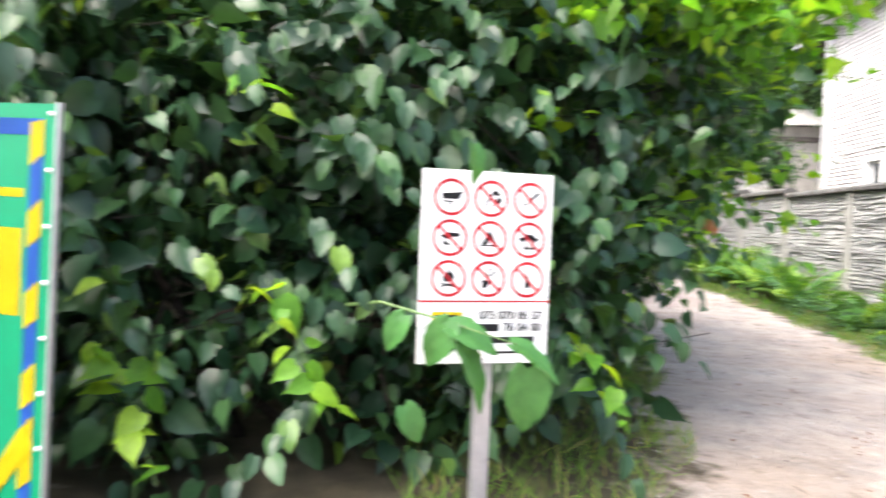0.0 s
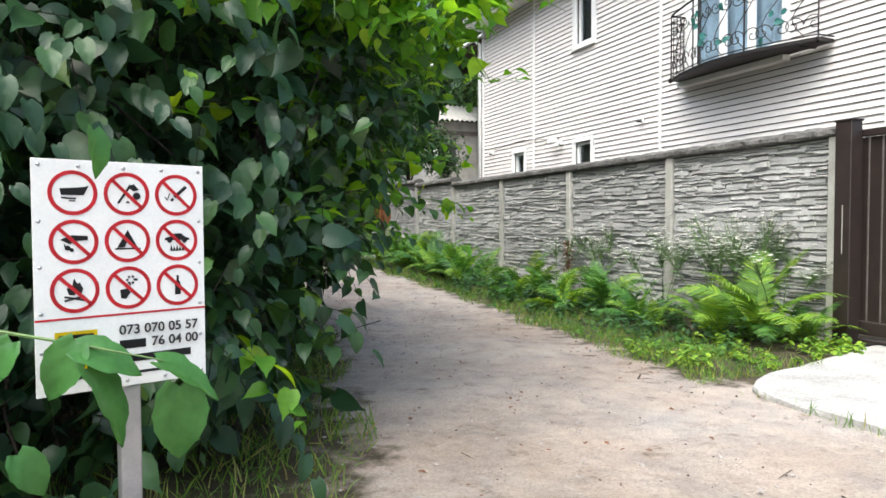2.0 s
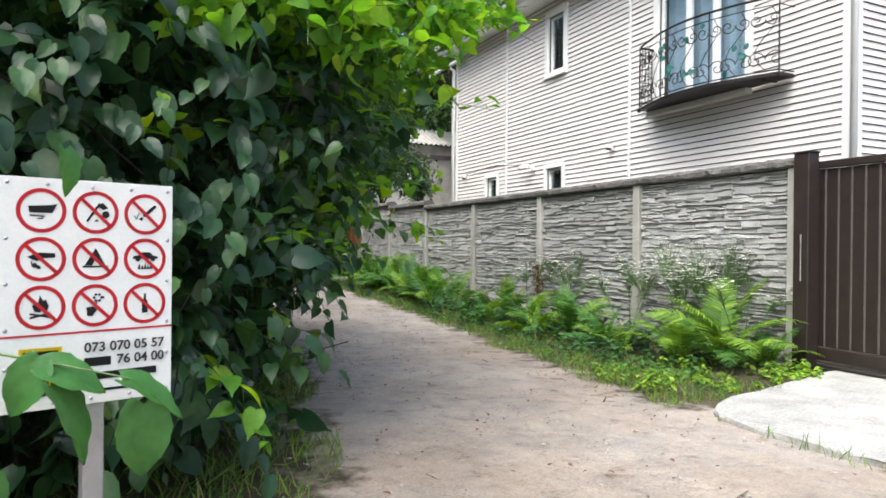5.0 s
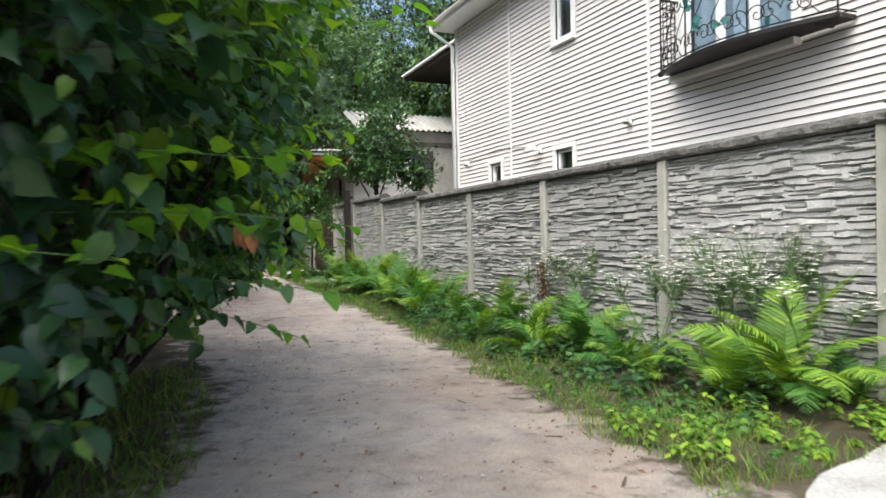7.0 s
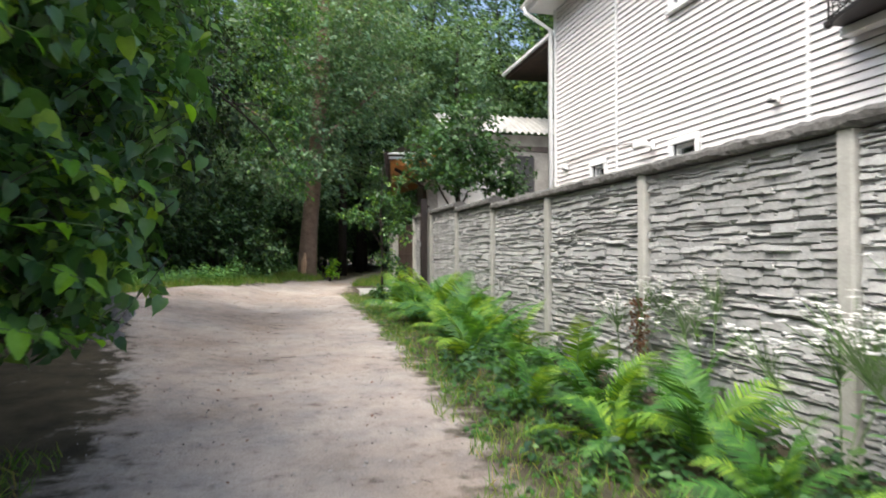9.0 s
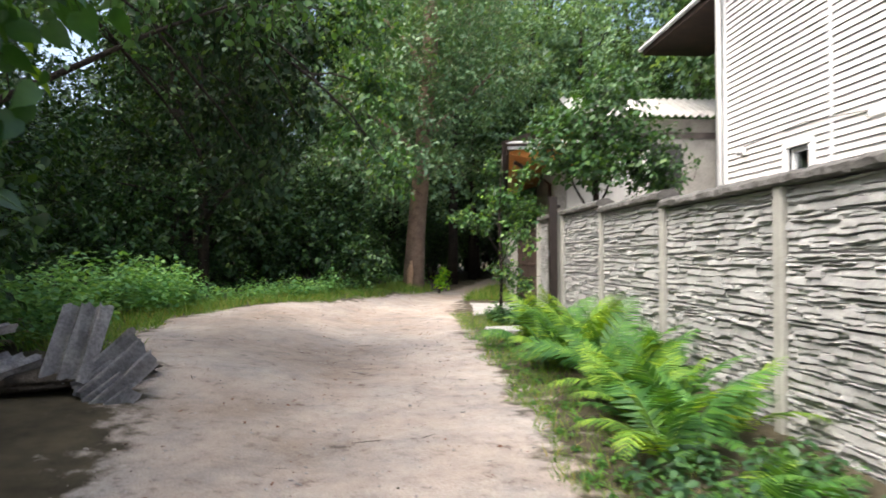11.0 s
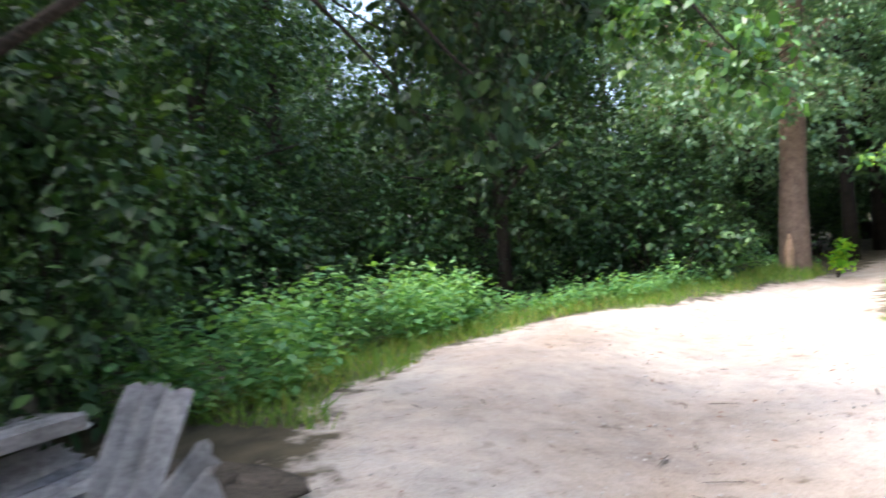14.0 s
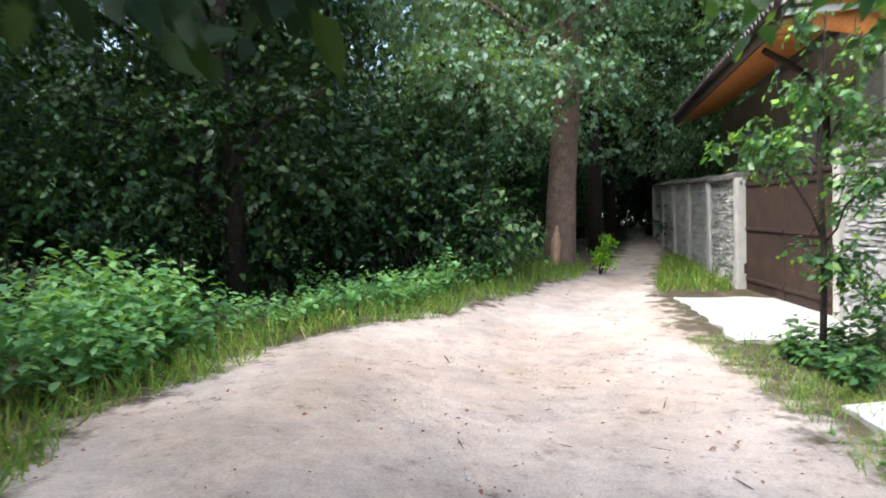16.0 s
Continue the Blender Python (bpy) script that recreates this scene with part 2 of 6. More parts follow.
def ground_material():
    m, t, b = material("sandy_dirt", 0.95, 0, 0.2)
    pos = t.nodes.new("ShaderNodeNewGeometry").outputs["Position"]
    base, _ = noise_ramp(t, 0.55, [(0.3, (0.30, 0.245, 0.21)), (0.46, (0.385, 0.33, 0.295)), (0.66, (0.46, 0.415, 0.385))], 6, pos)
    grey, _ = noise_ramp(t, 1.7, [(0.44, (1.05, 1.03, 1.0)), (0.66, (0.80, 0.83, 0.86))], 7, pos, 0.7)
    dark, _ = noise_ramp(t, 5.5, [(0.30, (0.42, 0.38, 0.36)), (0.40, (0.90, 0.89, 0.88)), (0.50, (1.0, 1.0, 1.0)), (0.72, (1.12, 1.11, 1.10))], 8, pos, 0.7)
    grain, h = noise_ramp(t, 70.0, [(0.30, (0.60, 0.57, 0.54)), (0.5, (1.0, 1.0, 1.0)), (0.72, (1.22, 1.22, 1.22))], 8, pos, 0.75)
    col = mixed(t, mixed(t, mixed(t, base, grey, 1.0, "MULTIPLY"), dark, 1.0, "MULTIPLY"), grain, 1.0, "MULTIPLY")
    # dark soil; near the heap it also colours in the tree's shade
    soil, _ = noise_ramp(t, 3.0, [(0.35, (0.05, 0.042, 0.028)), (0.65, (0.10, 0.085, 0.055))], 7, pos)
    att = t.nodes.new("ShaderNodeAttribute")
    att.attribute_name = "soil"
    edge, _ = noise_ramp(t, 4.0, [(0.3, (0, 0, 0)), (0.7, (1, 1, 1))], 6, pos)
    add = t.nodes.new("ShaderNodeMath")
    add.operation = "MULTIPLY_ADD"
    t.links.new(edge, add.inputs[0])
    add.inputs[1].default_value = 0.9
    t.links.new(att.outputs["Fac"], add.inputs[2])
    ramp = t.nodes.new("ShaderNodeMapRange")
    ramp.inputs["From Min"].default_value, ramp.inputs["From Max"].default_value = 0.75, 1.15
    t.links.new(add.outputs[0], ramp.inputs["Value"])
    t.links.new(mixed(t, col, soil, ramp.outputs[0]), b.inputs["Base Color"])
    low = node(t, "TexNoise", Scale=9.0, Detail=6.0)
    t.links.new(pos, low.inputs["Vector"])
    hs = t.nodes.new("ShaderNodeMath")
    hs.operation = "MULTIPLY_ADD"
    t.links.new(low.outputs["Fac"], hs.inputs[0])
    hs.inputs[1].default_value = 2.2
    t.links.new(h, hs.inputs[2])
    bump(t, b, hs.outputs[0], 0.75, 0.028)
    return m


M_DIRT = ground_material()


# ---- mesh helpers ----
def link(name, me, mat, parent=None, label=""):
    if mat is not None and not me.materials:
        me.materials.append(mat)
    ob = new(name, me)
    if parent is not None:
        ob.parent = parent
    if label:
        ob["label"] = label
    return ob


def part(name, bm, mat, parent=None, label="", smooth=False):
    me = bpy.data.meshes.new(name)
    bm.to_mesh(me)
    bm.free()
    if smooth:
        me.shade_smooth()
    return link(name, me, mat, parent, label)


def thing(name, label, category, group="", m=None):
    ob = tagged(new(name), label, category, group)
    if m is not None:
        ob.matrix_world = m
    return ob


def box(a, b, bevel=0.0, bm=None):
    """A box from corner a to corner b, its edges bevelled."""
    bm = bm or bmesh.new()
    made = bmesh.ops.create_cube(bm, size=1)["verts"]
    for v in made:
        v.co = Vector([a[i] + (b[i] - a[i]) * (v.co[i] + 0.5) for i in range(3)])
    if bevel:
        es = {e for v in made for e in v.link_edges}
        bmesh.ops.bevel(bm, geom=list(es), offset=bevel, segments=1, affect="EDGES", profile=0.5)
    return bm


def prism(points, z0, z1, bm=None):
    """An upright prism over a plan polygon."""
    bm = bm or bmesh.new()
    lo = [bm.verts.new((x, y, z0)) for x, y in points]
    hi = [bm.verts.new((x, y, z1)) for x, y in points]
    bm.faces.new(hi)
    bm.faces.new(lo[::-1])
    for i in range(len(lo)):
        j = (i + 1) % len(lo)
        bm.faces.new((lo[i], lo[j], hi[j], hi[i]))
    return bm


def tube(path, radii, sides=6, bm=None, wob=0.0):
    """A tapered limb along a path."""
    bm = bm or bmesh.new()
    rings, pts = [], [Vector(p) for p in path]
    for i, p in enumerate(pts):
        d = (pts[min(i + 1, len(pts) - 1)] - pts[max(i - 1, 0)]).normalized()
        u = d.cross(Vector((0.31, 0.17, 0.93) if abs(d.z) < 0.9 else (1, 0, 0))).normalized()
        w = d.cross(u)
        r = radii[i] if isinstance(radii, (list, tuple)) else radii
        ring = []
        for k in range(sides):
            a = 2 * math.pi * k / sides
            q = r * (1 + wob * random.uniform(-1, 1))
            ring.append(bm.verts.new(p + u * (q * math.cos(a)) + w * (q * math.sin(a))))
        rings.append(ring)
    for a, b in zip(rings, rings[1:]):
        for k in range(sides):
            bm.faces.new((a[k], a[(k + 1) % sides], b[(k + 1) % sides], b[k]))
    bm.faces.new(rings[0][::-1])
    bm.faces.new(rings[-1])
    return bm


def mesh_arrays(name, verts, quads, mat):
    """A mesh from numpy arrays of places and four-cornered faces."""
    me = bpy.data.meshes.new(name)
    me.vertices.add(len(verts))
    me.vertices.foreach_set("co", np.ascontiguousarray(verts, dtype=np.float32).ravel())
    n = len(quads)
    me.loops.add(n * 4)
    me.loops.foreach_set("vertex_index", np.ascontiguousarray(quads, dtype=np.int32).ravel())
    me.polygons.add(n)
    me.polygons.foreach_set("loop_start", np.arange(0, n * 4, 4, dtype=np.int32))
    me.update(calc_edges=True)
    me.materials.append(mat)
    me.shade_smooth()
    return me


def leaf_shape(rows, droop=0.18, fold=0.22):
    """Half widths along a leaf; the blade is folded on its midrib and droops to the tip."""
    v, q = [], []
    for y, w, back in rows:
        z = -droop * max(y, 0) ** 2
        v += [(-w, y - back, z + fold * w), (0, y, z), (w, y - back, z + fold * w)]
    for i in range(len(rows) - 1):
        a = 3 * i
        q += [(a, a + 1, a + 4, a + 3), (a + 1, a + 2, a + 5, a + 4)]
    return np.array(v), np.array(q)


HEART = leaf_shape([(0.0, 0.07, 0.05), (0.06, 0.26, 0.11), (0.26, 0.41, 0.06), (0.52, 0.385, 0.03), (0.78, 0.22, 0.02), (0.93, 0.07, 0.0), (1.12, 0.004, 0.0)], 0.30, 0.30)
def veined_leaf(n=11, m=4):
    """A broad toothed leaf with its blade puckered between the side veins."""
    v, q = [], []
    for i in range(n):
        f = i / (n - 1)
        y = -0.02 + 1.12 * f
        w = 0.42 * math.sin(math.pi * min(1.0, 0.10 + 0.90 * f ** 0.8)) ** 0.75 * (1 - 0.25 * f) * (1.0 if i % 2 else 0.945) + 0.003
        for k in range(-m, m + 1):
            a = k / m
            ridge = 0.024 * math.cos(2 * math.pi * (f * 7.5 - abs(a) * 2.4)) * min(1, abs(a) * 4)
            v.append((w * a, y + (0.10 - 0.14 * (1 - f) ** 3 * 1.6) * abs(a) * (1 - f), 0.22 * w * abs(a) ** 1.3 - 0.28 * f * f + ridge))
    c = 2 * m + 1
    for i in range(n - 1):
        for k in range(c - 1):
            b = i * c + k
            q.append((b, b + 1, b + c + 1, b + c))
    return np.array(v), np.array(q)


VEINED = veined_leaf()
OVAL = leaf_shape([(0.0, 0.03, 0.0), (0.32, 0.30, 0.0), (0.68, 0.24, 0.0), (1.0, 0.01, 0.0)])
SMALL = leaf_shape([(0.0, 0.06, 0.0), (0.45, 0.33, 0.0), (1.0, 0.02, 0.0)])


def unit(a):
    return a / np.maximum(np.linalg.norm(a, axis=-1, keepdims=True), 1e-9)


def scatter(name, shape, at, along, up, size, mat):
    """Many leaves as one mesh: a place, a way, an upper side and a length for each."""
    sv, sq = shape
    along = unit(along)
    side = unit(np.cross(along, up))
    top = np.cross(side, along)
    n, k = len(at), len(sv)
    v = at[:, None, :] + size[:, None, None] * (side[:, None, :] * sv[None, :, 0:1] + along[:, None, :] * sv[None, :, 1:2] + top[:, None, :] * sv[None, :, 2:3])
    q = (sq[None] + (np.arange(n) * k)[:, None, None]).reshape(-1, 4)
    return mesh_arrays(name, v.reshape(-1, 3), q, mat)


def sprays(rng, c, r, twigs, per, size, low=0.55, hang=0.35):
    """Leafy twigs that fill the outer part of an ellipsoid: leaf places, ways, upper sides, lengths, and the twigs' ends."""
    c, r = np.array(c), np.array(r)
    u = unit(rng.normal(size=(twigs, 3)))
    lump = 1 + 0.22 * np.sin(u[:, 0] * 5 + c[0]) * np.sin(u[:, 1] * 6 + c[1] * 2) + 0.12 * np.sin(u[:, 2] * 11 + c[2])
    rad = (low + (1.05 - low) * rng.random(twigs) ** 0.6) * lump
    tip = c + u * rad[:, None] * r
    d = unit(u * 0.9 + rng.normal(size=(twigs, 3)) * 0.5 + np.array([0, 0, -hang]))
    out = unit(u / r)
    i = np.arange(per)
    sz = size * rng.uniform(0.5, 1.35, (twigs, per)) * rng.uniform(0.75, 1.2, (twigs, 1))
    at = tip[:, None, :] - d[:, None, :] * (i[None, :, None] * size * 0.62)
    side = unit(np.cross(d, np.array([0.0, 0.0, 1.0])))
    sgn = np.where(i % 2 == 0, 1.0, -1.0)[None, :, None]
    al = d[:, None, :] * 0.55 + side[:, None, :] * sgn * 0.8 + np.array([0, 0, -hang]) + rng.normal(size=(twigs, per, 3)) * 0.28
    up = np.array([0, 0, 0.8]) + out[:, None, :] * 0.3 + rng.normal(size=(twigs, per, 3)) * 0.5
    f = lambda a: a.reshape(-1, 3)
    return f(at), f(al), f(up), sz.ravel(), tip, tip - d * (per * size * 0.75)


def foliage(name, rng, blobs, density, per, size, mat, shape, parent, low=0.55, hang=0.35, label=""):
    """A crown of leafy twigs over several ellipsoids."""
    got = []
    for c, r in blobs:
        area = 4 * math.pi * ((r[0] * r[1]) ** 1.6 / 3 + (r[0] * r[2]) ** 1.6 / 3 + (r[1] * r[2]) ** 1.6 / 3) ** (1 / 1.6)
        got.append(sprays(rng, c, r, max(4, int(density * area)), per, size, low, hang))
    cat = [np.concatenate([g[k] for g in got]) for k in range(6)]
    ob = link(name, scatter(name, shape, *cat[:4], mat), None, parent, label)
    return ob, cat[4], cat[5]


def twig_mesh(name, a, b, r, mat, parent):
    """Thin twigs between pairs of places, three-sided."""
    d = unit(b - a)
    s = unit(np.cross(d, np.array([0.3, 0.2, 0.9])))
    w = np.cross(d, s)
    n = len(a)
    ring = [s * r, (-0.5 * s + 0.87 * w) * r, (-0.5 * s - 0.87 * w) * r]
    v = np.stack([a + x * 0.5 for x in ring] + [b + x for x in ring], axis=1)
    q = np.array([(0, 1, 4, 3), (1, 2, 5, 4), (2, 0, 3, 5)])
    q = (q[None] + (np.arange(n) * 6)[:, None, None]).reshape(-1, 4)
    return tagged(link(name, mesh_arrays(name, v.reshape(-1, 3), q, mat), None, parent), kind="stuff")


def smooth(a, b, x):
    t = min(1.0, max(0.0, (x - a) / (b - a)))
    return t * t * (3 - 2 * t)


def ground_z(x, y):
    """The lane rises ahead and has a low bank along the woods."""
    mid = 2.7 + 1.9 * smooth(18, 25, y)
    z = 0.30 * smooth(6, 18, y) + 0.012 * max(0.0, y - 17)
    z += 0.28 * (1 - smooth(mid - 1.4, mid + 0.8, x)) * smooth(8, 14, y)
    z += 0.012 * math.sin(x * 1.9 + y * 0.7) * math.sin(y * 1.3 - x * 0.6)
    return z


# ---- ground ----
def left_edge(y):
    # For y 9 to 13 the soil side also takes in ground in tree shade.
    return float(np.interp(y, [-8, 0.8, 1.8, 2.8, 3.4, 4.6, 6.1, 8.0, 10.0, 12.8, 14.2, 16, 18.0, 19.9, 22, 24, 26, 30, 60], [-4, -3, 1.15, 1.5, 1.65, 1.82, 2.22, 2.42, 2.15, 1.4, 0.55, 0.5, 0.95, 2.4, 3.4, 4.35, 5.1, 6.3, 14]))


def right_edge(y):
    return float(np.interp(y, [-8, 3.1, 3.45, 4.0, 5.5, 8, 9, 12, 17, 20, 22, 24, 26, 30, 60], [12, 6.4, 4.2, 4.2, 4.38, 4.64, 4.72, 4.75, 4.72, 4.8, 5.05, 5.5, 6.1, 7.2, 15]))


def build_ground():
    def axis(lo, hi, step, far):
        mid = list(np.arange(lo, hi + 1e-6, step))
        return [lo - d for d in far[::-1]] + mid + [hi + d for d in far]
    far = [1.5, 4, 9, 18, 35, 70, 150, 400]
    xs, ys = axis(-5, 8, 0.2, far), axis(-5, 32, 0.2, far)
    verts, soil = [], []
    for y in ys:
        le, re = left_edge(y), right_edge(y)
        for x in xs:
            rut = 0.0
            if le < x < re and y > 1:
                rut = -0.018 * math.exp(-((x - 3.0) / 0.28) ** 2) - 0.015 * math.exp(-((x - 4.1) / 0.25) ** 2)
            n = noise.noise(Vector((x * 1.3, y * 1.3, 0))) * 0.018 if abs(x) < 12 else 0
            verts.append((x, y, ground_z(x, y) + rut + n))
            out = max(le - x, x - re)
            soil.append(min(1.0, max(0.0, 0.40 + out * 1.4)))
    nx = len(xs)
    q = [(j * nx + i, j * nx + i + 1, (j + 1) * nx + i + 1, (j + 1) * nx + i) for j in range(len(ys) - 1) for i in range(nx - 1)]
    me = mesh_arrays("ground", np.array(verts), np.array(q), M_DIRT)
    me.attributes.new("soil", "FLOAT", "POINT").data.foreach_set("value", soil)
    return tagged(link("ground", me, None), "sandy dirt lane with dark soil along its edges, some of it painted tree shade", "ground", kind="structure")


build_ground()


def slab(points, z, label, name="concrete_slab", rag=0.025):
    """A thin poured slab with a ragged edge."""
    ring = []
    for i, (x, y) in enumerate(points):
        x2, y2 = points[(i + 1) % len(points)]
        n = max(1, int(math.hypot(x2 - x, y2 - y) / 0.15))
        for k in range(n):
            f = k / n
            ring.append((x + (x2 - x) * f + random.uniform(-rag, rag), y + (y2 - y) * f + random.uniform(-rag, rag)))
    bm = prism(ring, z - 0.12, z)
    bmesh.ops.bevel(bm, geom=[e for e in bm.edges if all(abs(v.co.z - z) < 1e-4 for v in e.verts)], offset=0.012, segments=1, affect="EDGES")
    return tagged(part(name, bm, M_SLAB), label, "slab")


slab([(4.27, 2.15), (4.22, 2.65), (4.22, 3.05), (4.34, 3.34), (4.8, 3.58), (5.5, 3.72), (6.2, 3.93), (6.75, 4.05), (6.75, -2.5), (4.6, -2.5)], 0.026, "pale poured concrete slab before the brown gate")
slab([(5.05, 16.25), (5.05, 16.95), (6.1, 17.05), (6.1, 16.35)], 0.33, "small pale concrete slab beside the ferns")
slab([(5.15, 19.0), (5.3, 20.6), (5.35, 22.2), (6.0, 22.45), (6.75, 22.3), (6.75, 19.2), (6.0, 18.85)], 0.36, "broken pale concrete slab before the rusty gate", rag=0.06)


# ---- concrete fence ----
def stone_panel(seed, w=2.13, h=0.49, nu=116, nv=60):
    """A cast panel of split-stone ledges as one relief; x runs out of the wall (towards -x)."""
    rng = random.Random(seed)
    u, v = np.meshgrid(np.linspace(0, w, nu), np.linspace(0, h, nv))
    wob = np.array([[noise.noise(Vector((a * 3.1 + seed * 7, b * 9, 0.3))) for a in u[0]] for b in v[:, 0]])
    fine = np.array([[noise.noise(Vector((a * 16 + seed, b * 42, 1.7))) for a in u[0]] for b in v[:, 0]])
    vv = v + 0.016 * wob + 0.005 * fine
    depth = np.zeros_like(u)
    z = -0.03
    while z < h + 0.03:
        z1 = z + rng.choice([0.022, 0.030, 0.038, 0.050, 0.062])
        y = -rng.uniform(0.0, 0.3)
        while y < w + 0.1:
            y1 = y + rng.uniform(0.08, 0.36)
            slant = rng.uniform(-0.6, 0.6)
            d, lean, cut = rng.uniform(0.008, 0.036), rng.uniform(0.004, 0.018), rng.random() < 0.55
            step = rng.uniform(-0.010, 0.010)
            zz = vv + step
            inside = (zz >= z) & (zz < z1) & (u + slant * (vv - z) >= y) & (u + slant * (vv - z) < y1)
            f = np.clip((zz - z) / (z1 - z), 0, 1)
            body = d + lean * (1 - f)
            if cut:
                body = np.where(zz - z < 0.0085, 0.001, body)
            depth = np.where(inside, body, depth)
            y = y1
        z = z1
    depth = depth + 0.004 * fine + 0.003 * wob
    depth[:, (0, -1)] = 0.0
    depth[-1, :] = depth[0, :] = 0.001
    n = nu * nv
    front = np.stack([-np.maximum(depth, 0.0), u, v], -1).reshape(-1, 3)
    back = np.stack([np.full_like(u, 0.05), u, v], -1)
    idx = np.arange(n).reshape(nv, nu)
    q = np.stack([idx[:-1, :-1], idx[1:, :-1], idx[1:, 1:], idx[:-1, 1:]], -1).reshape(-1, 4)
    rim = np.concatenate([idx[0, :], idx[1:, -1], idx[-1, -2::-1], idx[-2:0:-1, 0]])
    ring = np.arange(len(rim)) + n
    nxt = np.roll(np.arange(len(rim)), -1)
    sides = np.stack([rim, rim[nxt], ring[nxt], ring], -1)
    verts = np.concatenate([front, back.reshape(-1, 3)[rim]])
    a, b, c, e = n, n + nu - 1, n + nu + nv - 2, n + 2 * nu + nv - 3
    me = mesh_arrays("panel", verts, np.concatenate([q, sides, np.array([[a, b, c, e]])]), M_PANEL)
    me.shade_flat()
    return me


PANELS = [stone_panel(s) for s in range(5)]


def coping(length, seed):
    """A rough ridged coping over one bay."""
    rng = random.Random(seed)
    bm = bmesh.new()
    prof = [(-0.085, 0.0), (-0.105, 0.02), (-0.10, 0.065), (-0.03, 0.105), (0.07, 0.115), (0.15, 0.07), (0.16, 0.02), (0.13, 0.0)]
    n, rings = max(4, int(length / 0.06)), []
    for i in range(n + 1):
        y = length * i / n
        k = 0.0 if i in (0, n) else 0.010
        rings.append([bm.verts.new((x + rng.uniform(-k, k), y, z + (rng.uniform(-k, k) if z > 0 else 0))) for x, z in prof])
    for a, b in zip(rings, rings[1:]):
        for k in range(len(prof)):
            m = (k + 1) % len(prof)
            bm.faces.new((a[k], a[m], b[m], b[k]))
    bm.faces.new(rings[0])
    bm.faces.new(rings[-1][::-1])
    return bm


def build_fence():
    fence = thing("concrete_fence", "grey cast concrete fence with split-stone panels and smooth posts", "fence")
    tops = [1.96, 1.96, 1.96, 1.96, 2.05, 2.15, 2.24]
    base = [0.0, 0.0, 0.0, 0.0, 0.10, 0.20]
    me = None
    for i, top in enumerate(tops):
        y = 4.42 + 2.25 * i
        part("post", box((6.55, y - 0.06, ground_z(6.6, y) - 0.3), (6.70, y + 0.06, top), 0.012), M_POST, fence)
    for i, z in enumerate(base):
        y = 4.42 + 2.25 * i
        for r in range(4):
            ob = link("panel", PANELS[(i * 3 + r * 2 + (i * r) % 3) % 5], None, fence)
            ob.location = (6.615, y + 0.06, z - 0.03 + 0.496 * r)
        low = box((6.6, y + 0.06, z - 0.4), (6.66, y + 2.19, z - 0.03))
        part("footing", low, M_POST, fence)
        cap = part("coping", coping(2.25 if i else 2.29, i), M_CAP, fence, "weathered ridged concrete coping")
        cap.location = (6.62, y - (0.0 if i else 0.04), z + 1.955)
    return fence


build_fence()


def build_gate():
    gate = thing("sliding_gate", "dark brown ribbed metal sliding gate, shut", "gate")
    y0, y1 = -1.6, 4.28
    for a, b in (((6.64, y0, 0.10), (6.70, y1, 0.22)), ((6.64, y0, 1.93), (6.70, y1, 2.0)), ((6.64, y1 - 0.07, 0.224), (6.70, y1, 1.926)), ((6.64, y0, 0.224), (6.70, y0 + 0.07, 1.926))):
        part("rail", box(a, b, 0.006), M_GATE, gate)
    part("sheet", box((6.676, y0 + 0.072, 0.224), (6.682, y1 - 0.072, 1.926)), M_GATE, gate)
    y = y1 - 0.13
    rib = box((-0.012, -0.008, 0.224), (0, 0.008, 1.926), 0.003)
    me = bpy.data.meshes.new("rib")
    rib.to_mesh(me)
    rib.free()
    while y > y0 + 0.1:
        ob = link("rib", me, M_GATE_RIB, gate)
        ob.location = (6.675, y, 0)
        y -= 0.128
    part("track", box((6.62, y0, 0.036), (6.72, y1, 0.06), 0.005), M_GATE, gate)
    post = thing("gate_post", "dark brown square metal gate post with scratches", "post")
    part("shaft", box((6.45, 4.17, 0.0), (6.60, 4.33, 2.07), 0.006), M_GATE, post)
    part("cap", box((6.44, 4.16, 2.071), (6.61, 4.34, 2.09), 0.006), M_GATE, post)
    part("scratch", box((6.4465, 4.24, 0.85), (6.449, 4.248, 1.30)), M_POST, post, "worn bare streak")


build_gate()


# ---- cream house ----
def holed(a0, a1, z0, z1, holes):
    """The rectangles that are left of a wall when its openings are taken out."""
    cuts = sorted({a0, a1, *[h[0] for h in holes], *[h[1] for h in holes]})
    for lo, hi in zip(cuts, cuts[1:]):
        spans = [(z0, z1)]
        for h in holes:
            if h[0] < hi - 1e-6 and h[1] > lo + 1e-6:
                spans = [p for s in spans for p in ((s[0], min(s[1], h[2])), (max(s[0], h[3]), s[1])) if p[1] - p[0] > 1e-4]
        for s in spans:
            yield lo, hi, *s


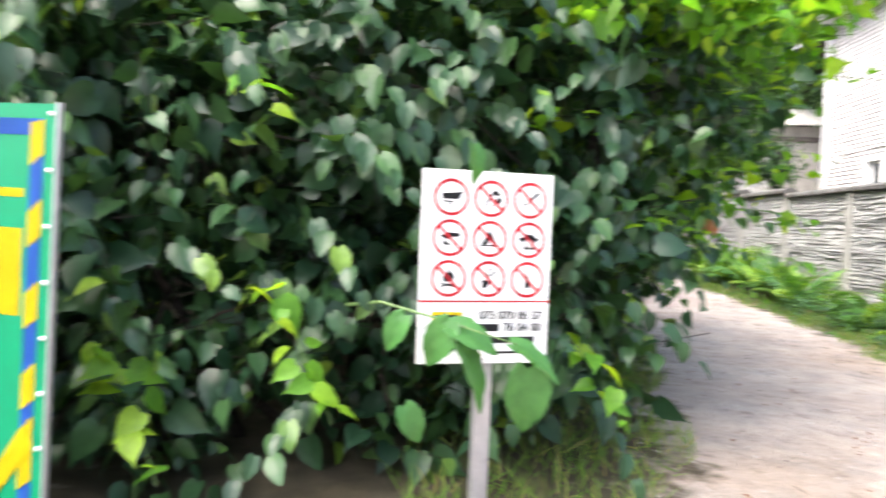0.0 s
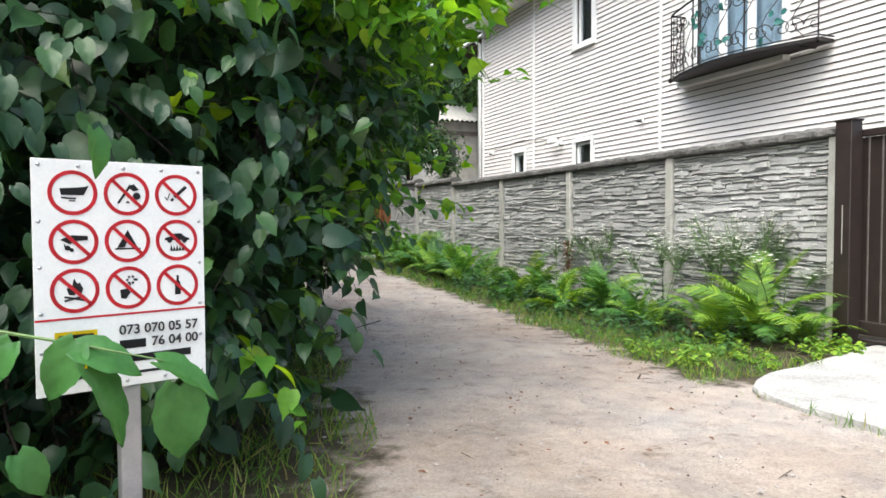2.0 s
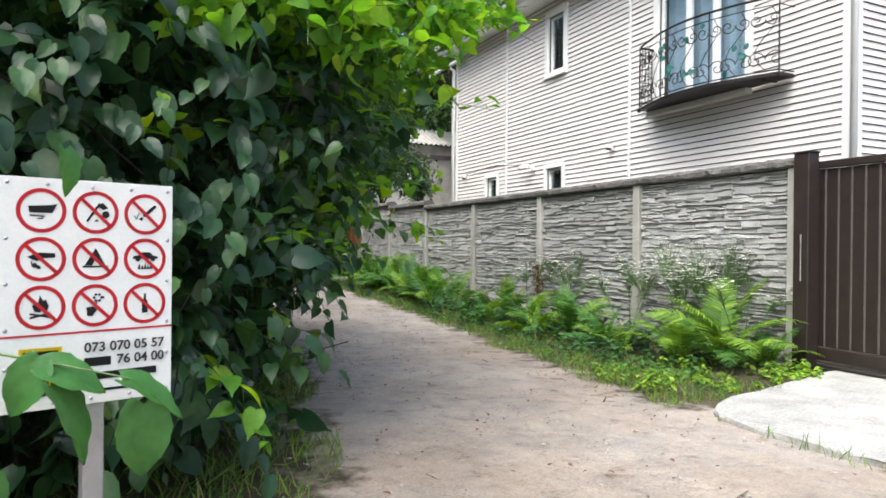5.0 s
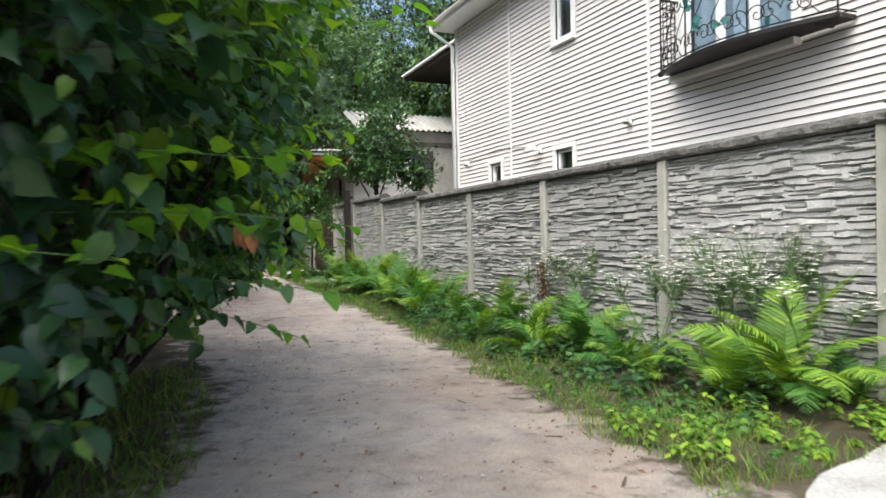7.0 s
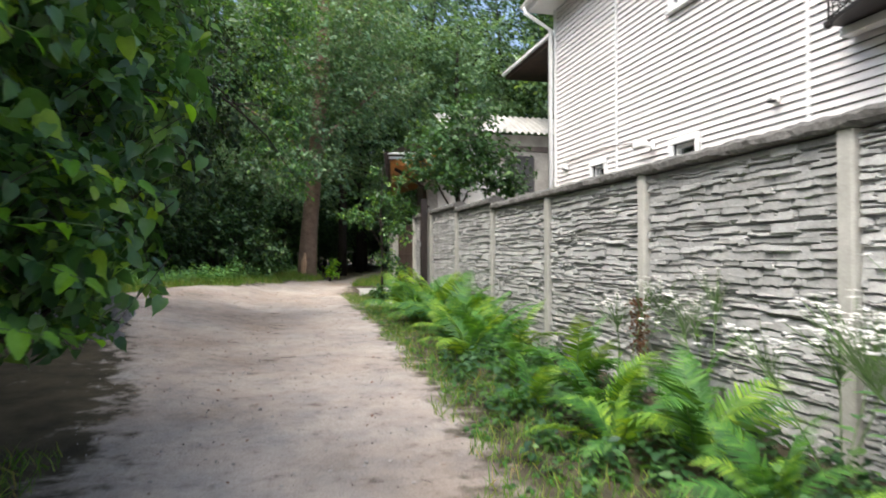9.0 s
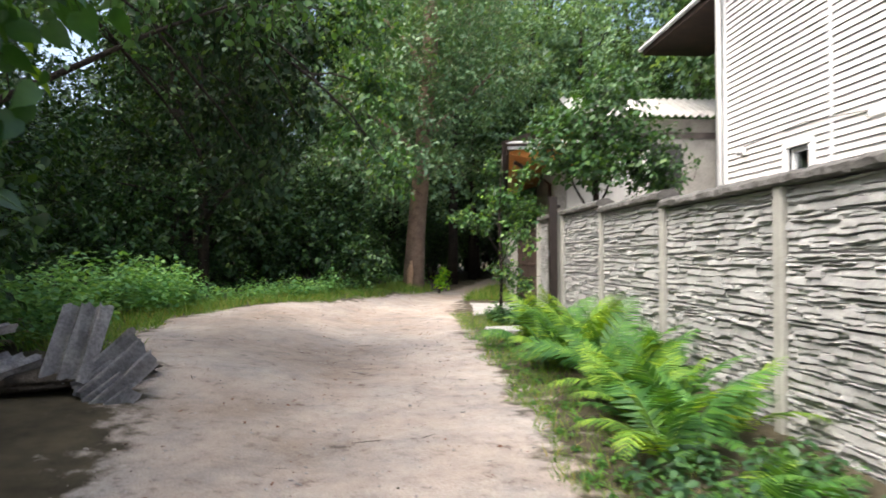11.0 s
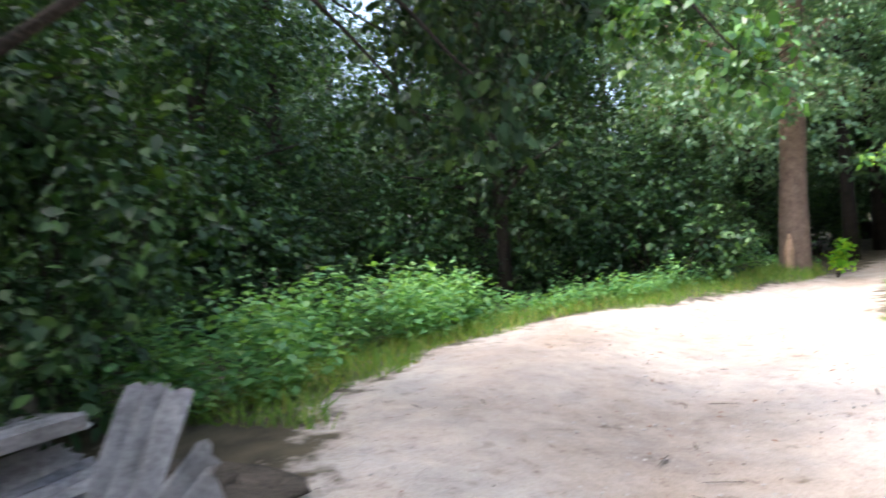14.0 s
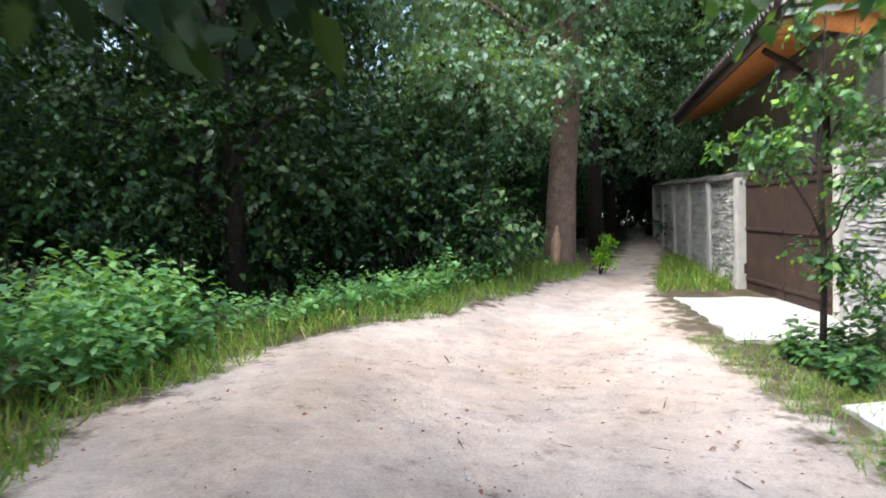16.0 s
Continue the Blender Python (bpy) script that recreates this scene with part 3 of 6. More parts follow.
def window_unit(parent, name, y0, y1, z0, z1, x, panes=1, trim=0.13, label=""):
    """A white plastic window in a wall that faces -x, with a curtain or a sheet of painted dark behind it."""
    w = thing(name, label, "window")
    f = 0.06
    for a, b in (((y0, y1), (z1 - f, z1)), ((y0, y1), (z0, z0 + f)), ((y0, y0 + f), (z0 + f, z1 - f)), ((y1 - f, y1), (z0 + f, z1 - f))):
        part("window_frame", box((x + 0.05, a[0], b[0]), (x + 0.12, a[1], b[1]), 0.008), M_WHITE, w)
    step = (y1 - y0 - 2 * f) / panes
    for i in range(panes):
        a = y0 + f + step * i
        part("pane", box((x + 0.08, a + 0.002, z0 + f + 0.002), (x + 0.09, a + step - 0.002, z1 - f - 0.002)), M_GLASS, w).visible_shadow = False
        if i:
            part("mullion", box((x + 0.045, a - 0.06, z0 + f), (x + 0.13, a + 0.06, z1 - f), 0.008), M_WHITE, w)
    t = trim
    for a, b in (((y0 - t, y1 + t), (z1, z1 + t)), ((y0 - t, y1 + t), (z0 - t * 0.7, z0)), ((y0 - t, y0), (z0, z1)), ((y1, y1 + t), (z0, z1))):
        part("trim", box((x - 0.03, a[0] + 0.001, b[0] + 0.001), (x + 0.10, a[1] - 0.001, b[1] - 0.001), 0.006), M_WHITE, w)
    part("window_sill", box((x - 0.09, y0 - t, z0 - t * 0.7 - 0.035), (x + 0.02, y1 + t, z0 - t * 0.7 - 0.001), 0.006), M_WHITE, w)
    bm, n = bmesh.new(), 24
    cols = []
    for i in range(n + 1):
        y = y0 + 0.02 + (y1 - y0 - 0.04) * i / n
        dx = 0.22 + 0.025 * math.sin(i * 1.7) + 0.012 * math.sin(i * 3.1)
        cols.append((bm.verts.new((x + dx, y, z0 - 0.1)), bm.verts.new((x + dx, y, z1 + 0.1))))
    for p, r in zip(cols, cols[1:]):
        bm.faces.new((p[0], r[0], r[1], p[1]))
    bmesh.ops.solidify(bm, geom=bm.faces[:], thickness=0.004)
    # single panes get a dark sheet in place of an unlit room
    part("curtain", bm, M_CURTAIN if panes > 1 else M_DARK, w, "pale blue drawn curtain" if panes > 1 else "dark sheet standing in for the unlit room behind the glass")
    return w


HX, HY0, HY1, HTOP = 9.31, 5.66, 17.5, 6.72
WINDOWS = [(12.20, 12.80, 2.35, 2.95, 1), (15.09, 15.62, 2.35, 2.98, 1), (12.18, 12.76, 5.12, 6.38, 1), (7.36, 9.25, 3.82, 6.05, 3)]


def build_house():
    house = thing("cream_house", "two-storey house with cream lap siding and white trim", "house")
    wall = bmesh.new()
    for a, b, c, d in holed(HY0, HY1, -0.2, HTOP, [w[:4] for w in WINDOWS]):
        box((HX + 0.02, a, c), (HX + 0.30, b, d), 0, wall)
    # The dark backing shows between the boards as the shadow lines of the laps.
    part("wall", wall, M_DARK, house, "dark backing that stands in for shade under the siding laps")
    part("wall", box((HX + 0.30, HY0, -0.2), (17.5, HY0 + 0.3, HTOP)), M_DARK, house, "dark backing that stands in for shade under the siding laps")
    part("wall", box((HX + 0.30, HY1 - 0.3, -0.2), (17.5, HY1, HTOP)), M_SIDING, house)
    part("wall", box((17.2, HY0 + 0.3, -0.2), (17.5, HY1 - 0.3, HTOP)), M_SIDING, house)
    part("floor", box((HX + 0.3, HY0 + 0.3, 3.3), (17.2, HY1 - 0.3, 3.5)), M_DARK, house)
    # white verticals: corners and joint strips
    for y, w in ((HY0 - 0.045, 0.17), (10.0, 0.05), (14.6, 0.05), (HY1 - 0.08, 0.10)):
        part("joint_strip", box((HX - 0.022, y, 0.0), (HX + 0.02, y + w, HTOP - 0.002), 0.004), M_WHITE, house)
    part("joint_strip", box((HX + 0.022, HY0 - 0.045, 0.0), (HX + 0.15, HY0 - 0.002, HTOP - 0.002), 0.004), M_WHITE, house)
    # soffit, gutter, roof
    part("soffit", box((8.78, HY0 - 0.5, HTOP), (HX + 0.3, HY1 + 0.25, HTOP + 0.05)), M_WHITE, house)
    part("fascia", box((8.73, HY0 - 0.5, HTOP - 0.02), (8.778, HY1 + 0.25, HTOP + 0.16), 0.005), M_WHITE, house)
    ys = [HY0 - 0.55, HY1 + 0.3]
    bm = bmesh.new()
    prof = [(0.065 * math.cos(a), 0.065 * math.sin(a)) for a in np.linspace(math.pi, 2 * math.pi, 7)] + [(0.05, 0.0), *[(0.05 * math.cos(a), 0.05 * math.sin(a)) for a in np.linspace(2 * math.pi, math.pi, 7)]]
    ra = [bm.verts.new((8.66 + x, ys[0], HTOP + 0.13 + z)) for x, z in prof]
    rb = [bm.verts.new((8.66 + x, ys[1], HTOP + 0.13 + z)) for x, z in prof]
    for i in range(len(prof)):
        j = (i + 1) % len(prof)
        bm.faces.new((ra[i], ra[j], rb[j], rb[i]))
    part("gutter", bm, M_WHITE, house)
    for i in range(14):
        part("gutter_bracket", box((8.585, HY0 + 0.3 + i * 0.88, HTOP + 0.12), (8.735, HY0 + 0.33 + i * 0.88, HTOP + 0.15)), M_WHITE, house)
    part("downpipe", tube([(8.66, HY1 + 0.12, HTOP + 0.07), (8.66, HY1 + 0.12, HTOP - 0.06), (9.2, HY1 - 0.02, HTOP - 0.45), (9.2, HY1 - 0.02, 0.1)], 0.05, 10), M_WHITE, house, "white plastic downpipe", True)
    part("downpipe", tube([(8.66, HY0 - 0.2, HTOP + 0.07), (9.2, HY0 - 0.1, HTOP - 0.45), (9.2, HY0 - 0.1, 0.1)], 0.045, 10), M_WHITE, house, "white plastic downpipe", True)
    bm = bmesh.new()
    for x0, z0, x1, z1 in ((8.62, HTOP + 0.17, 13.4, 9.3), (13.4, 9.3, 18.1, HTOP + 0.17)):
        n = 96
        prev = None
        for i in range(n + 1):
            y = HY0 - 0.6 + (HY1 - HY0 + 0.95) * i / n
            h = 0.03 * (1 + math.cos(i * math.pi / 2))
            cur = (bm.verts.new((x0, y, z0 + h)), bm.verts.new((x1, y, z1 + h)))
            if prev:
                bm.faces.new((prev[0], prev[1], cur[1], cur[0]))
            prev = cur
    bmesh.ops.solidify(bm, geom=bm.faces[:], thickness=0.012)
    part("roof", bm, M_ROOF, house)
    for y in (HY0, HY1 - 0.3):
        bm = bmesh.new()
        a = [bm.verts.new((x, y, z)) for x, z in ((HX + 0.02, HTOP), (17.5, HTOP), (13.4, 9.1))]
        b = [bm.verts.new((x, y + 0.3, z)) for x, z in ((HX + 0.02, HTOP), (17.5, HTOP), (13.4, 9.1))]
        bm.faces.new(a), bm.faces.new(b[::-1])
        for i in range(3):
            bm.faces.new((a[i], b[i], b[(i + 1) % 3], a[(i + 1) % 3]))
        part("gable", bm, M_SIDING, house)
    return house


HOUSE = build_house()
SMALL_WIN = "small white plastic window with a dark pane in the siding"
window_unit(HOUSE, "window_1", *WINDOWS[0][:4], HX, 1, 0.10, SMALL_WIN)
window_unit(HOUSE, "window_2", *WINDOWS[1][:4], HX, 1, 0.10, SMALL_WIN)
window_unit(HOUSE, "window_3", *WINDOWS[2][:4], HX, 1, 0.14, "tall white upstairs window with a wide trim")
window_unit(HOUSE, "balcony_door", *WINDOWS[3][:4], HX, 3, 0.13, "white glazed balcony door with pale blue curtains")


def build_balcony():
    b = thing("balcony", "bowed wrought-iron balcony with scrolls and teal leaves", "balcony")
    ya, yb, z0, z1 = 6.5, 9.36, 3.66, 4.76

    def bow(f):
        return 8.97 - 0.36 * math.sin(math.pi * f), ya + (yb - ya) * f
    pts = [bow(i / 20) for i in range(21)]
    part("floor_plate", prism([(9.28, ya), *pts, (9.28, yb)][::-1], z0 - 0.03, z0 + 0.02), M_IRON, b)
    part("ledge", box((9.13, 7.2, z0 - 0.13), (9.285, 9.4, z0 - 0.035), 0.008), M_WHITE, b, "white ledge under the balcony")
    for z, r in ((z1, 0.018), (z0 + 0.05, 0.010), (z1 - 0.12, 0.008)):
        part("rail", tube([(9.28, ya, z), *[(x, y, z) for x, y in pts], (9.28, yb, z)], r, 6), M_IRON, b)
    for f in (0.0, 0.34, 0.66, 1.0):
        x, y = bow(f)
        part("baluster", tube([(x, y, z0), (x, y, z1)], 0.012, 6), M_IRON, b)
    for i in range(4):
        x = 9.02 + i * 0.075
        part("baluster", tube([(x, yb, z0), (x, yb, z1)], 0.007, 5), M_IRON, b)
    for i in range(8):
        z = z0 + 0.12 + i * 0.12
        part("crossbar", tube([(8.97, yb, z), (9.28, yb, z)], 0.006, 5), M_IRON, b)

    def scroll(f, z, r, turns, flip, up):
        path = []
        for i in range(26):
            u = i / 25
            a = turns * 2 * math.pi * u
            rr = r * (1 - 0.85 * u)
            ff = f + flip * (r - rr * math.cos(a)) / (yb - ya)
            x, y = bow(min(1, max(0, ff)))
            path.append((x - 0.004, y, z + up * rr * math.sin(a)))
        return tube(path, 0.008, 5)
    rng = random.Random(4)
    for f0 in (0.06, 0.20, 0.34, 0.48, 0.62, 0.76, 0.90):
        for flip in (-1, 1):
            part("scroll", scroll(f0, z0 + 0.22, 0.13, 1.3, flip, 1), M_IRON, b)
            part("scroll", scroll(f0, z1 - 0.30, 0.11, 1.3, flip, -1), M_IRON, b)
        x, y = bow(f0)
        path = [(bow(min(1, max(0, f0 + 0.05 * math.sin(k * 0.63))))[0], bow(min(1, max(0, f0 + 0.05 * math.sin(k * 0.63))))[1], z0 + 0.06 + k * 0.1) for k in range(10)]
        part("stem", tube(path, 0.007, 5), M_IRON, b)
    for k in range(16):
        x, y = bow(rng.uniform(0.02, 0.75))
        a = rng.uniform(0, 6.28)
        n = np.array([[x - 0.02, y, z0 + rng.uniform(0.1, 0.95)]])
        me = scatter("leaf", HEART, n, np.array([[0.0, math.cos(a), math.sin(a)]]), np.array([[-1.0, 0.1, 0.2]]), np.array([0.12]), M_TEAL)
        link("leaf", me, None, b, "teal painted metal leaf")
    for y in (ya, yb):
        bm = bmesh.new()
        bmesh.ops.create_icosphere(bm, subdivisions=1, radius=0.05, matrix=Matrix.Translation((8.96, y, z0 - 0.02)))
        part("knob", bm, M_IRON, b)
    part("bracket", tube([(9.30, ya + 0.3, z0 - 0.03), (9.0, ya + 0.3, z0 - 0.03)], 0.02, 6), M_IRON, b)


build_balcony()


def wall_gadget(name, y, z, label, category, arm):
    """A small white fitting screwed to the siding."""
    g = thing(name, label, category)
    part("base", box((HX - 0.06, y - 0.06, z - 0.06), (HX - 0.021, y + 0.06, z + 0.06), 0.01), M_WHITE, g)
    if arm:
        part("arm", tube([(HX - 0.06, y, z), (HX - 0.16, y + 0.03, z + 0.02)], 0.02, 6), M_WHITE, g)
        part("body", box((HX - 0.24, y - 0.06, z - 0.02), (HX - 0.14, y + 0.30, z + 0.09), 0.02), M_WHITE, g)
        part("lens", tube([(HX - 0.19, y + 0.30, z + 0.035), (HX - 0.19, y + 0.335, z + 0.035)], 0.035, 8), M_BLACK, g)
    else:
        part("body", box((HX - 0.15, y - 0.05, z - 0.03), (HX - 0.06, y + 0.05, z + 0.04), 0.015), M_WHITE, g)
        part("lens", box((HX - 0.14, y - 0.04, z - 0.055), (HX - 0.07, y + 0.04, z - 0.031), 0.006), M_BLACK, g)
    return g


wall_gadget("security_camera", 13.35, 3.02, "white security camera on a bracket on the siding", "camera", True)
wall_gadget("wall_lamp", 10.5, 3.15, "small white lamp on the siding", "lamp", False)
wall_gadget("wall_sensor", 16.8, 3.12, "small white sensor on the siding", "sensor", False)
part("cable", tube([(HX - 0.03, 16.8, 3.2), (HX - 0.03, 15.2, 3.28), (HX - 0.03, 13.4, 3.12)], 0.008, 4), M_STICK, HOUSE)


# ---- other buildings ----
def corrugated(w, l, amp=0.025, pitch=0.13, thick=0.01, n=8, bend=0.0, rng=None, ragged=0.0):
    """A wavy sheet: width along x, length along y."""
    bm = bmesh.new()
    k = int(w / pitch * n)
    rows = []
    m = 7
    cut = [rng.uniform(0, ragged) if rng else 0 for _ in range(k + 1)]
    for j in range(m):
        f = j / (m - 1)
        rows.append([bm.verts.new((w * i / k, l * f - (cut[i] if j == m - 1 else 0) + (cut[-i - 1] if j == 0 else 0), amp * math.cos(2 * math.pi * w * i / k / pitch) + bend * f * f)) for i in range(k + 1)])
    for a, b in zip(rows, rows[1:]):
        for i in range(k):
            bm.faces.new((a[i], a[i + 1], b[i + 1], b[i]))
    bmesh.ops.solidify(bm, geom=bm.faces[:], thickness=thick)
    return bm


def build_shed():
    s = thing("shed", "low grey block outbuilding with a pale corrugated roof", "outbuilding")
    part("wall", box((8.7, 23.0, 0.2), (14, 23.25, 4.95)), M_BLOCK, s)
    part("wall", box((8.7, 23.25, 0.2), (8.95, 24.6, 4.95)), M_BLOCK, s)
    part("window", box((10.0, 22.97, 3.2), (10.9, 22.998, 4.3)), M_DARK, s)
    part("lintel", box((9.0, 22.96, 4.45), (14, 22.999, 4.6)), M_ROOF, s)
    for z, rot in ((4.95, 25),):
        r = part("roof", corrugated(6.6, 2.0, 0.04, 0.2), M_PALE_SLATE, s)
        r.matrix_local = pose(8.0, 22.6, z, rot, 0, 0)
    part("pipe", tube([(8.9, 22.9, 0.3), (8.9, 22.9, 5.6)], 0.04, 8), M_ALU, s)


build_shed()


def build_far_house():
    s = thing("far_house", "tall house with a brown eave and white gutter", "house")
    part("wall", box((11.8, 20.2, 0.2), (18, 22.6, 7.2)), M_RENDER, s)
    part("soffit", box((10.7, 19.4, 7.18), (12.6, 25.0, 7.24)), M_RUST, s)
    part("fascia", box((10.66, 19.4, 7.17), (10.699, 25.0, 7.36)), M_RUST, s)
    part("gutter", tube([(10.6, 19.4, 7.38), (10.6, 25.05, 7.34)], 0.06, 8), M_WHITE, s)
    r = part("roof", corrugated(5.7, 5.0, 0.03, 0.2), M_ROOF, s)
    r.matrix_local = pose(10.6, 25.1, 7.42, 0, 0, -90) @ pose(0, 0, 0, 28, 0, 0)


build_far_house()


def build_timber_house():
    """Stands a little askew to the lane; local y runs along its eave, x away from the lane."""
    m = pose(5.92, 19.83, 0, 0, 0, -9)
    h = thing("neighbour_house", "house with an orange timber soffit and dark roof edge", "house", m=m)
    ez = 3.58
    part("wall", box((1.0, 0.75, 0.2), (1.25, 9.0, ez + 0.1)), M_BLOCK, h)
    part("wall", box((1.251, 0.75, 0.2), (3.0, 1.0, ez + 0.1)), M_RENDER, h)
    for i in range(9):
        part("soffit_board", box((0.03 + i * 0.108, 0.02, ez - 0.01 + i * 0.034), (0.03 + i * 0.108 + 0.104, 9.4, ez + 0.012 + i * 0.034), 0.004), M_ORANGE, h)
    part("fascia", box((-0.03, -0.02, ez - 0.07), (0.0, 9.45, ez + 0.10)), M_RUST, h)
    part("end_board", prism([(0.0, -0.05), (2.2, -0.05), (2.2, -0.02), (0.0, -0.02)], ez + 0.04, ez + 0.10), M_WHITE, h)
    bm = bmesh.new()
    a = [bm.verts.new(c) for c in ((1.3, 0.01, ez - 0.35), (1.3, 0.01, ez + 0.4), (0.05, 0.01, ez), (0.05, 0.01, ez - 0.05))]
    bm.faces.new(a)
    bmesh.ops.solidify(bm, geom=bm.faces[:], thickness=0.03)
    part("end_gusset", bm, M_ORANGE, h)
    r = part("roof", corrugated(9.7, 2.3, 0.035, 0.18), M_ROOF, h)
    r.matrix_local = pose(-0.12, 9.5, ez + 0.14, 0, 0, -90) @ pose(0, 0, 0, 18, 0, 0)
    part("verge", box((-0.1, -0.16, ez + 0.14), (2.4, -0.07, ez + 0.19), 0.01), M_WHITE, h, "white roof edge strip")
    part("downpipe", tube([(0.15, 1.4, ez - 0.02), (0.6, 1.6, ez - 0.25), (0.95, 1.7, ez - 0.5), (0.95, 1.7, 0.4)], 0.045, 8), M_RUST, h, "red-brown downpipe")


build_timber_house()


def build_far_fence():
    g = thing("rusty_gate", "rusty brown sheet metal gate, shut", "gate")
    for i in range(2):
        part("leaf", box((6.62, 20.1 + i * 1.31, 0.30), (6.66, 20.1 + i * 1.31 + 1.29, 2.0), 0.006), M_RUST, g)
        for z in (0.5, 1.25, 1.9):
            part("crossbar", box((6.598, 20.12 + i * 1.31, z), (6.619, 20.1 + i * 1.31 + 1.27, z + 0.05), 0.005), M_RUST, g)
        part("hinge", tube([(6.61, 20.09 + i * 2.62, 0.6), (6.61, 20.09 + i * 2.62, 0.75)], 0.02, 6), M_RUST, g)
    part("rail", box((6.60, 20.1, 2.002), (6.68, 22.71, 2.06), 0.006), M_RUST, g)
    dark = thing("dark_gate_post", "dark square metal post beside the concrete fence", "post")
    part("shaft", box((6.36, 17.99, 0.25), (6.50, 18.13, 2.50), 0.008), M_GATE, dark)
    part("lock", box((6.345, 18.04, 1.45), (6.359, 18.08, 1.55), 0.003), M_ALU, dark)
    part("bar", box((6.51, 18.01, 2.30), (6.56, 18.60, 2.36), 0.006), M_GATE, dark)
    f = thing("far_fence", "weathered grey concrete fence beyond the rusty gate", "fence")
    part("post", box((6.56, 18.42, 0.2), (6.70, 18.54, 2.28), 0.012), M_POST, f)
    part("post", box((6.55, 19.93, 0.2), (6.69, 20.06, 2.2), 0.012), M_POST, f)
    for r in range(4):
        ob = link("panel", PANELS[(r * 2 + 1) % 5], None, f)
        ob.matrix_local = pose(6.63, 18.545, 0.20 + r * 0.49) @ Matrix.Diagonal((1, 0.648, 1, 1))
    c = part("coping", coping(1.4, 29), M_CAP, f)
    c.location = (6.63, 18.54, 2.16)
    for i in range(6):
        y = 22.8 + i * 2.15
        x = 6.5 + (y - 22.8) * 0.13
        part("post", box((x, y - 0.07, 0.2), (x + 0.14, y + 0.07, 2.04 + i * 0.04), 0.012), M_POST, f)
        if i < 5:
            for r in range(4):
                ob = link("panel", PANELS[(i + r * 2) % 5], None, f)
                ob.matrix_local = pose(x + 0.09, y + 0.08, 0.07 + i * 0.04 + r * 0.49, 0, 0, -7.4)
            c = part("coping", coping(2.15, 30 + i), M_CAP, f)
            c.matrix_local = pose(x + 0.09, y, 2.02 + i * 0.04, 0, 0, -7.4)


build_far_fence()


# ---- prohibition sign ----
def flat(points, y=0.0, depth=0.0012):
    """A thin printed shape in the sign's plane (x right, z up), facing -y."""
    bm = bmesh.new()
    f = bm.faces.new([bm.verts.new((x, y, z)) for x, z in points])
    bmesh.ops.solidify(bm, geom=[f], thickness=depth)
    bmesh.ops.recalc_face_normals(bm, faces=bm.faces[:])
    return bm


def ring_bm(cx, cz, r0, r1, y, n=40):
    bm = bmesh.new()
    a = [bm.verts.new((cx + r0 * math.cos(2 * math.pi * i / n), y, cz + r0 * math.sin(2 * math.pi * i / n))) for i in range(n)]
    b = [bm.verts.new((cx + r1 * math.cos(2 * math.pi * i / n), y, cz + r1 * math.sin(2 * math.pi * i / n))) for i in range(n)]
    for i in range(n):
        j = (i + 1) % n
        bm.faces.new((a[i], a[j], b[j], b[i]))
    bmesh.ops.solidify(bm, geom=bm.faces[:], thickness=0.0012)
    return bm


def disc(cx, cz, r, n=14, sx=1.0):
    return [(cx + sx * r * math.cos(2 * math.pi * i / n), cz + r * math.sin(2 * math.pi * i / n)) for i in range(n)]


def strip(x0, z0, x1, z1, w):
    d = math.hypot(x1 - x0, z1 - z0)
    nx, nz = -(z1 - z0) / d * w / 2, (x1 - x0) / d * w / 2
    return [(x0 + nx, z0 + nz), (x0 - nx, z0 - nz), (x1 - nx, z1 - nz), (x1 + nx, z1 + nz)]


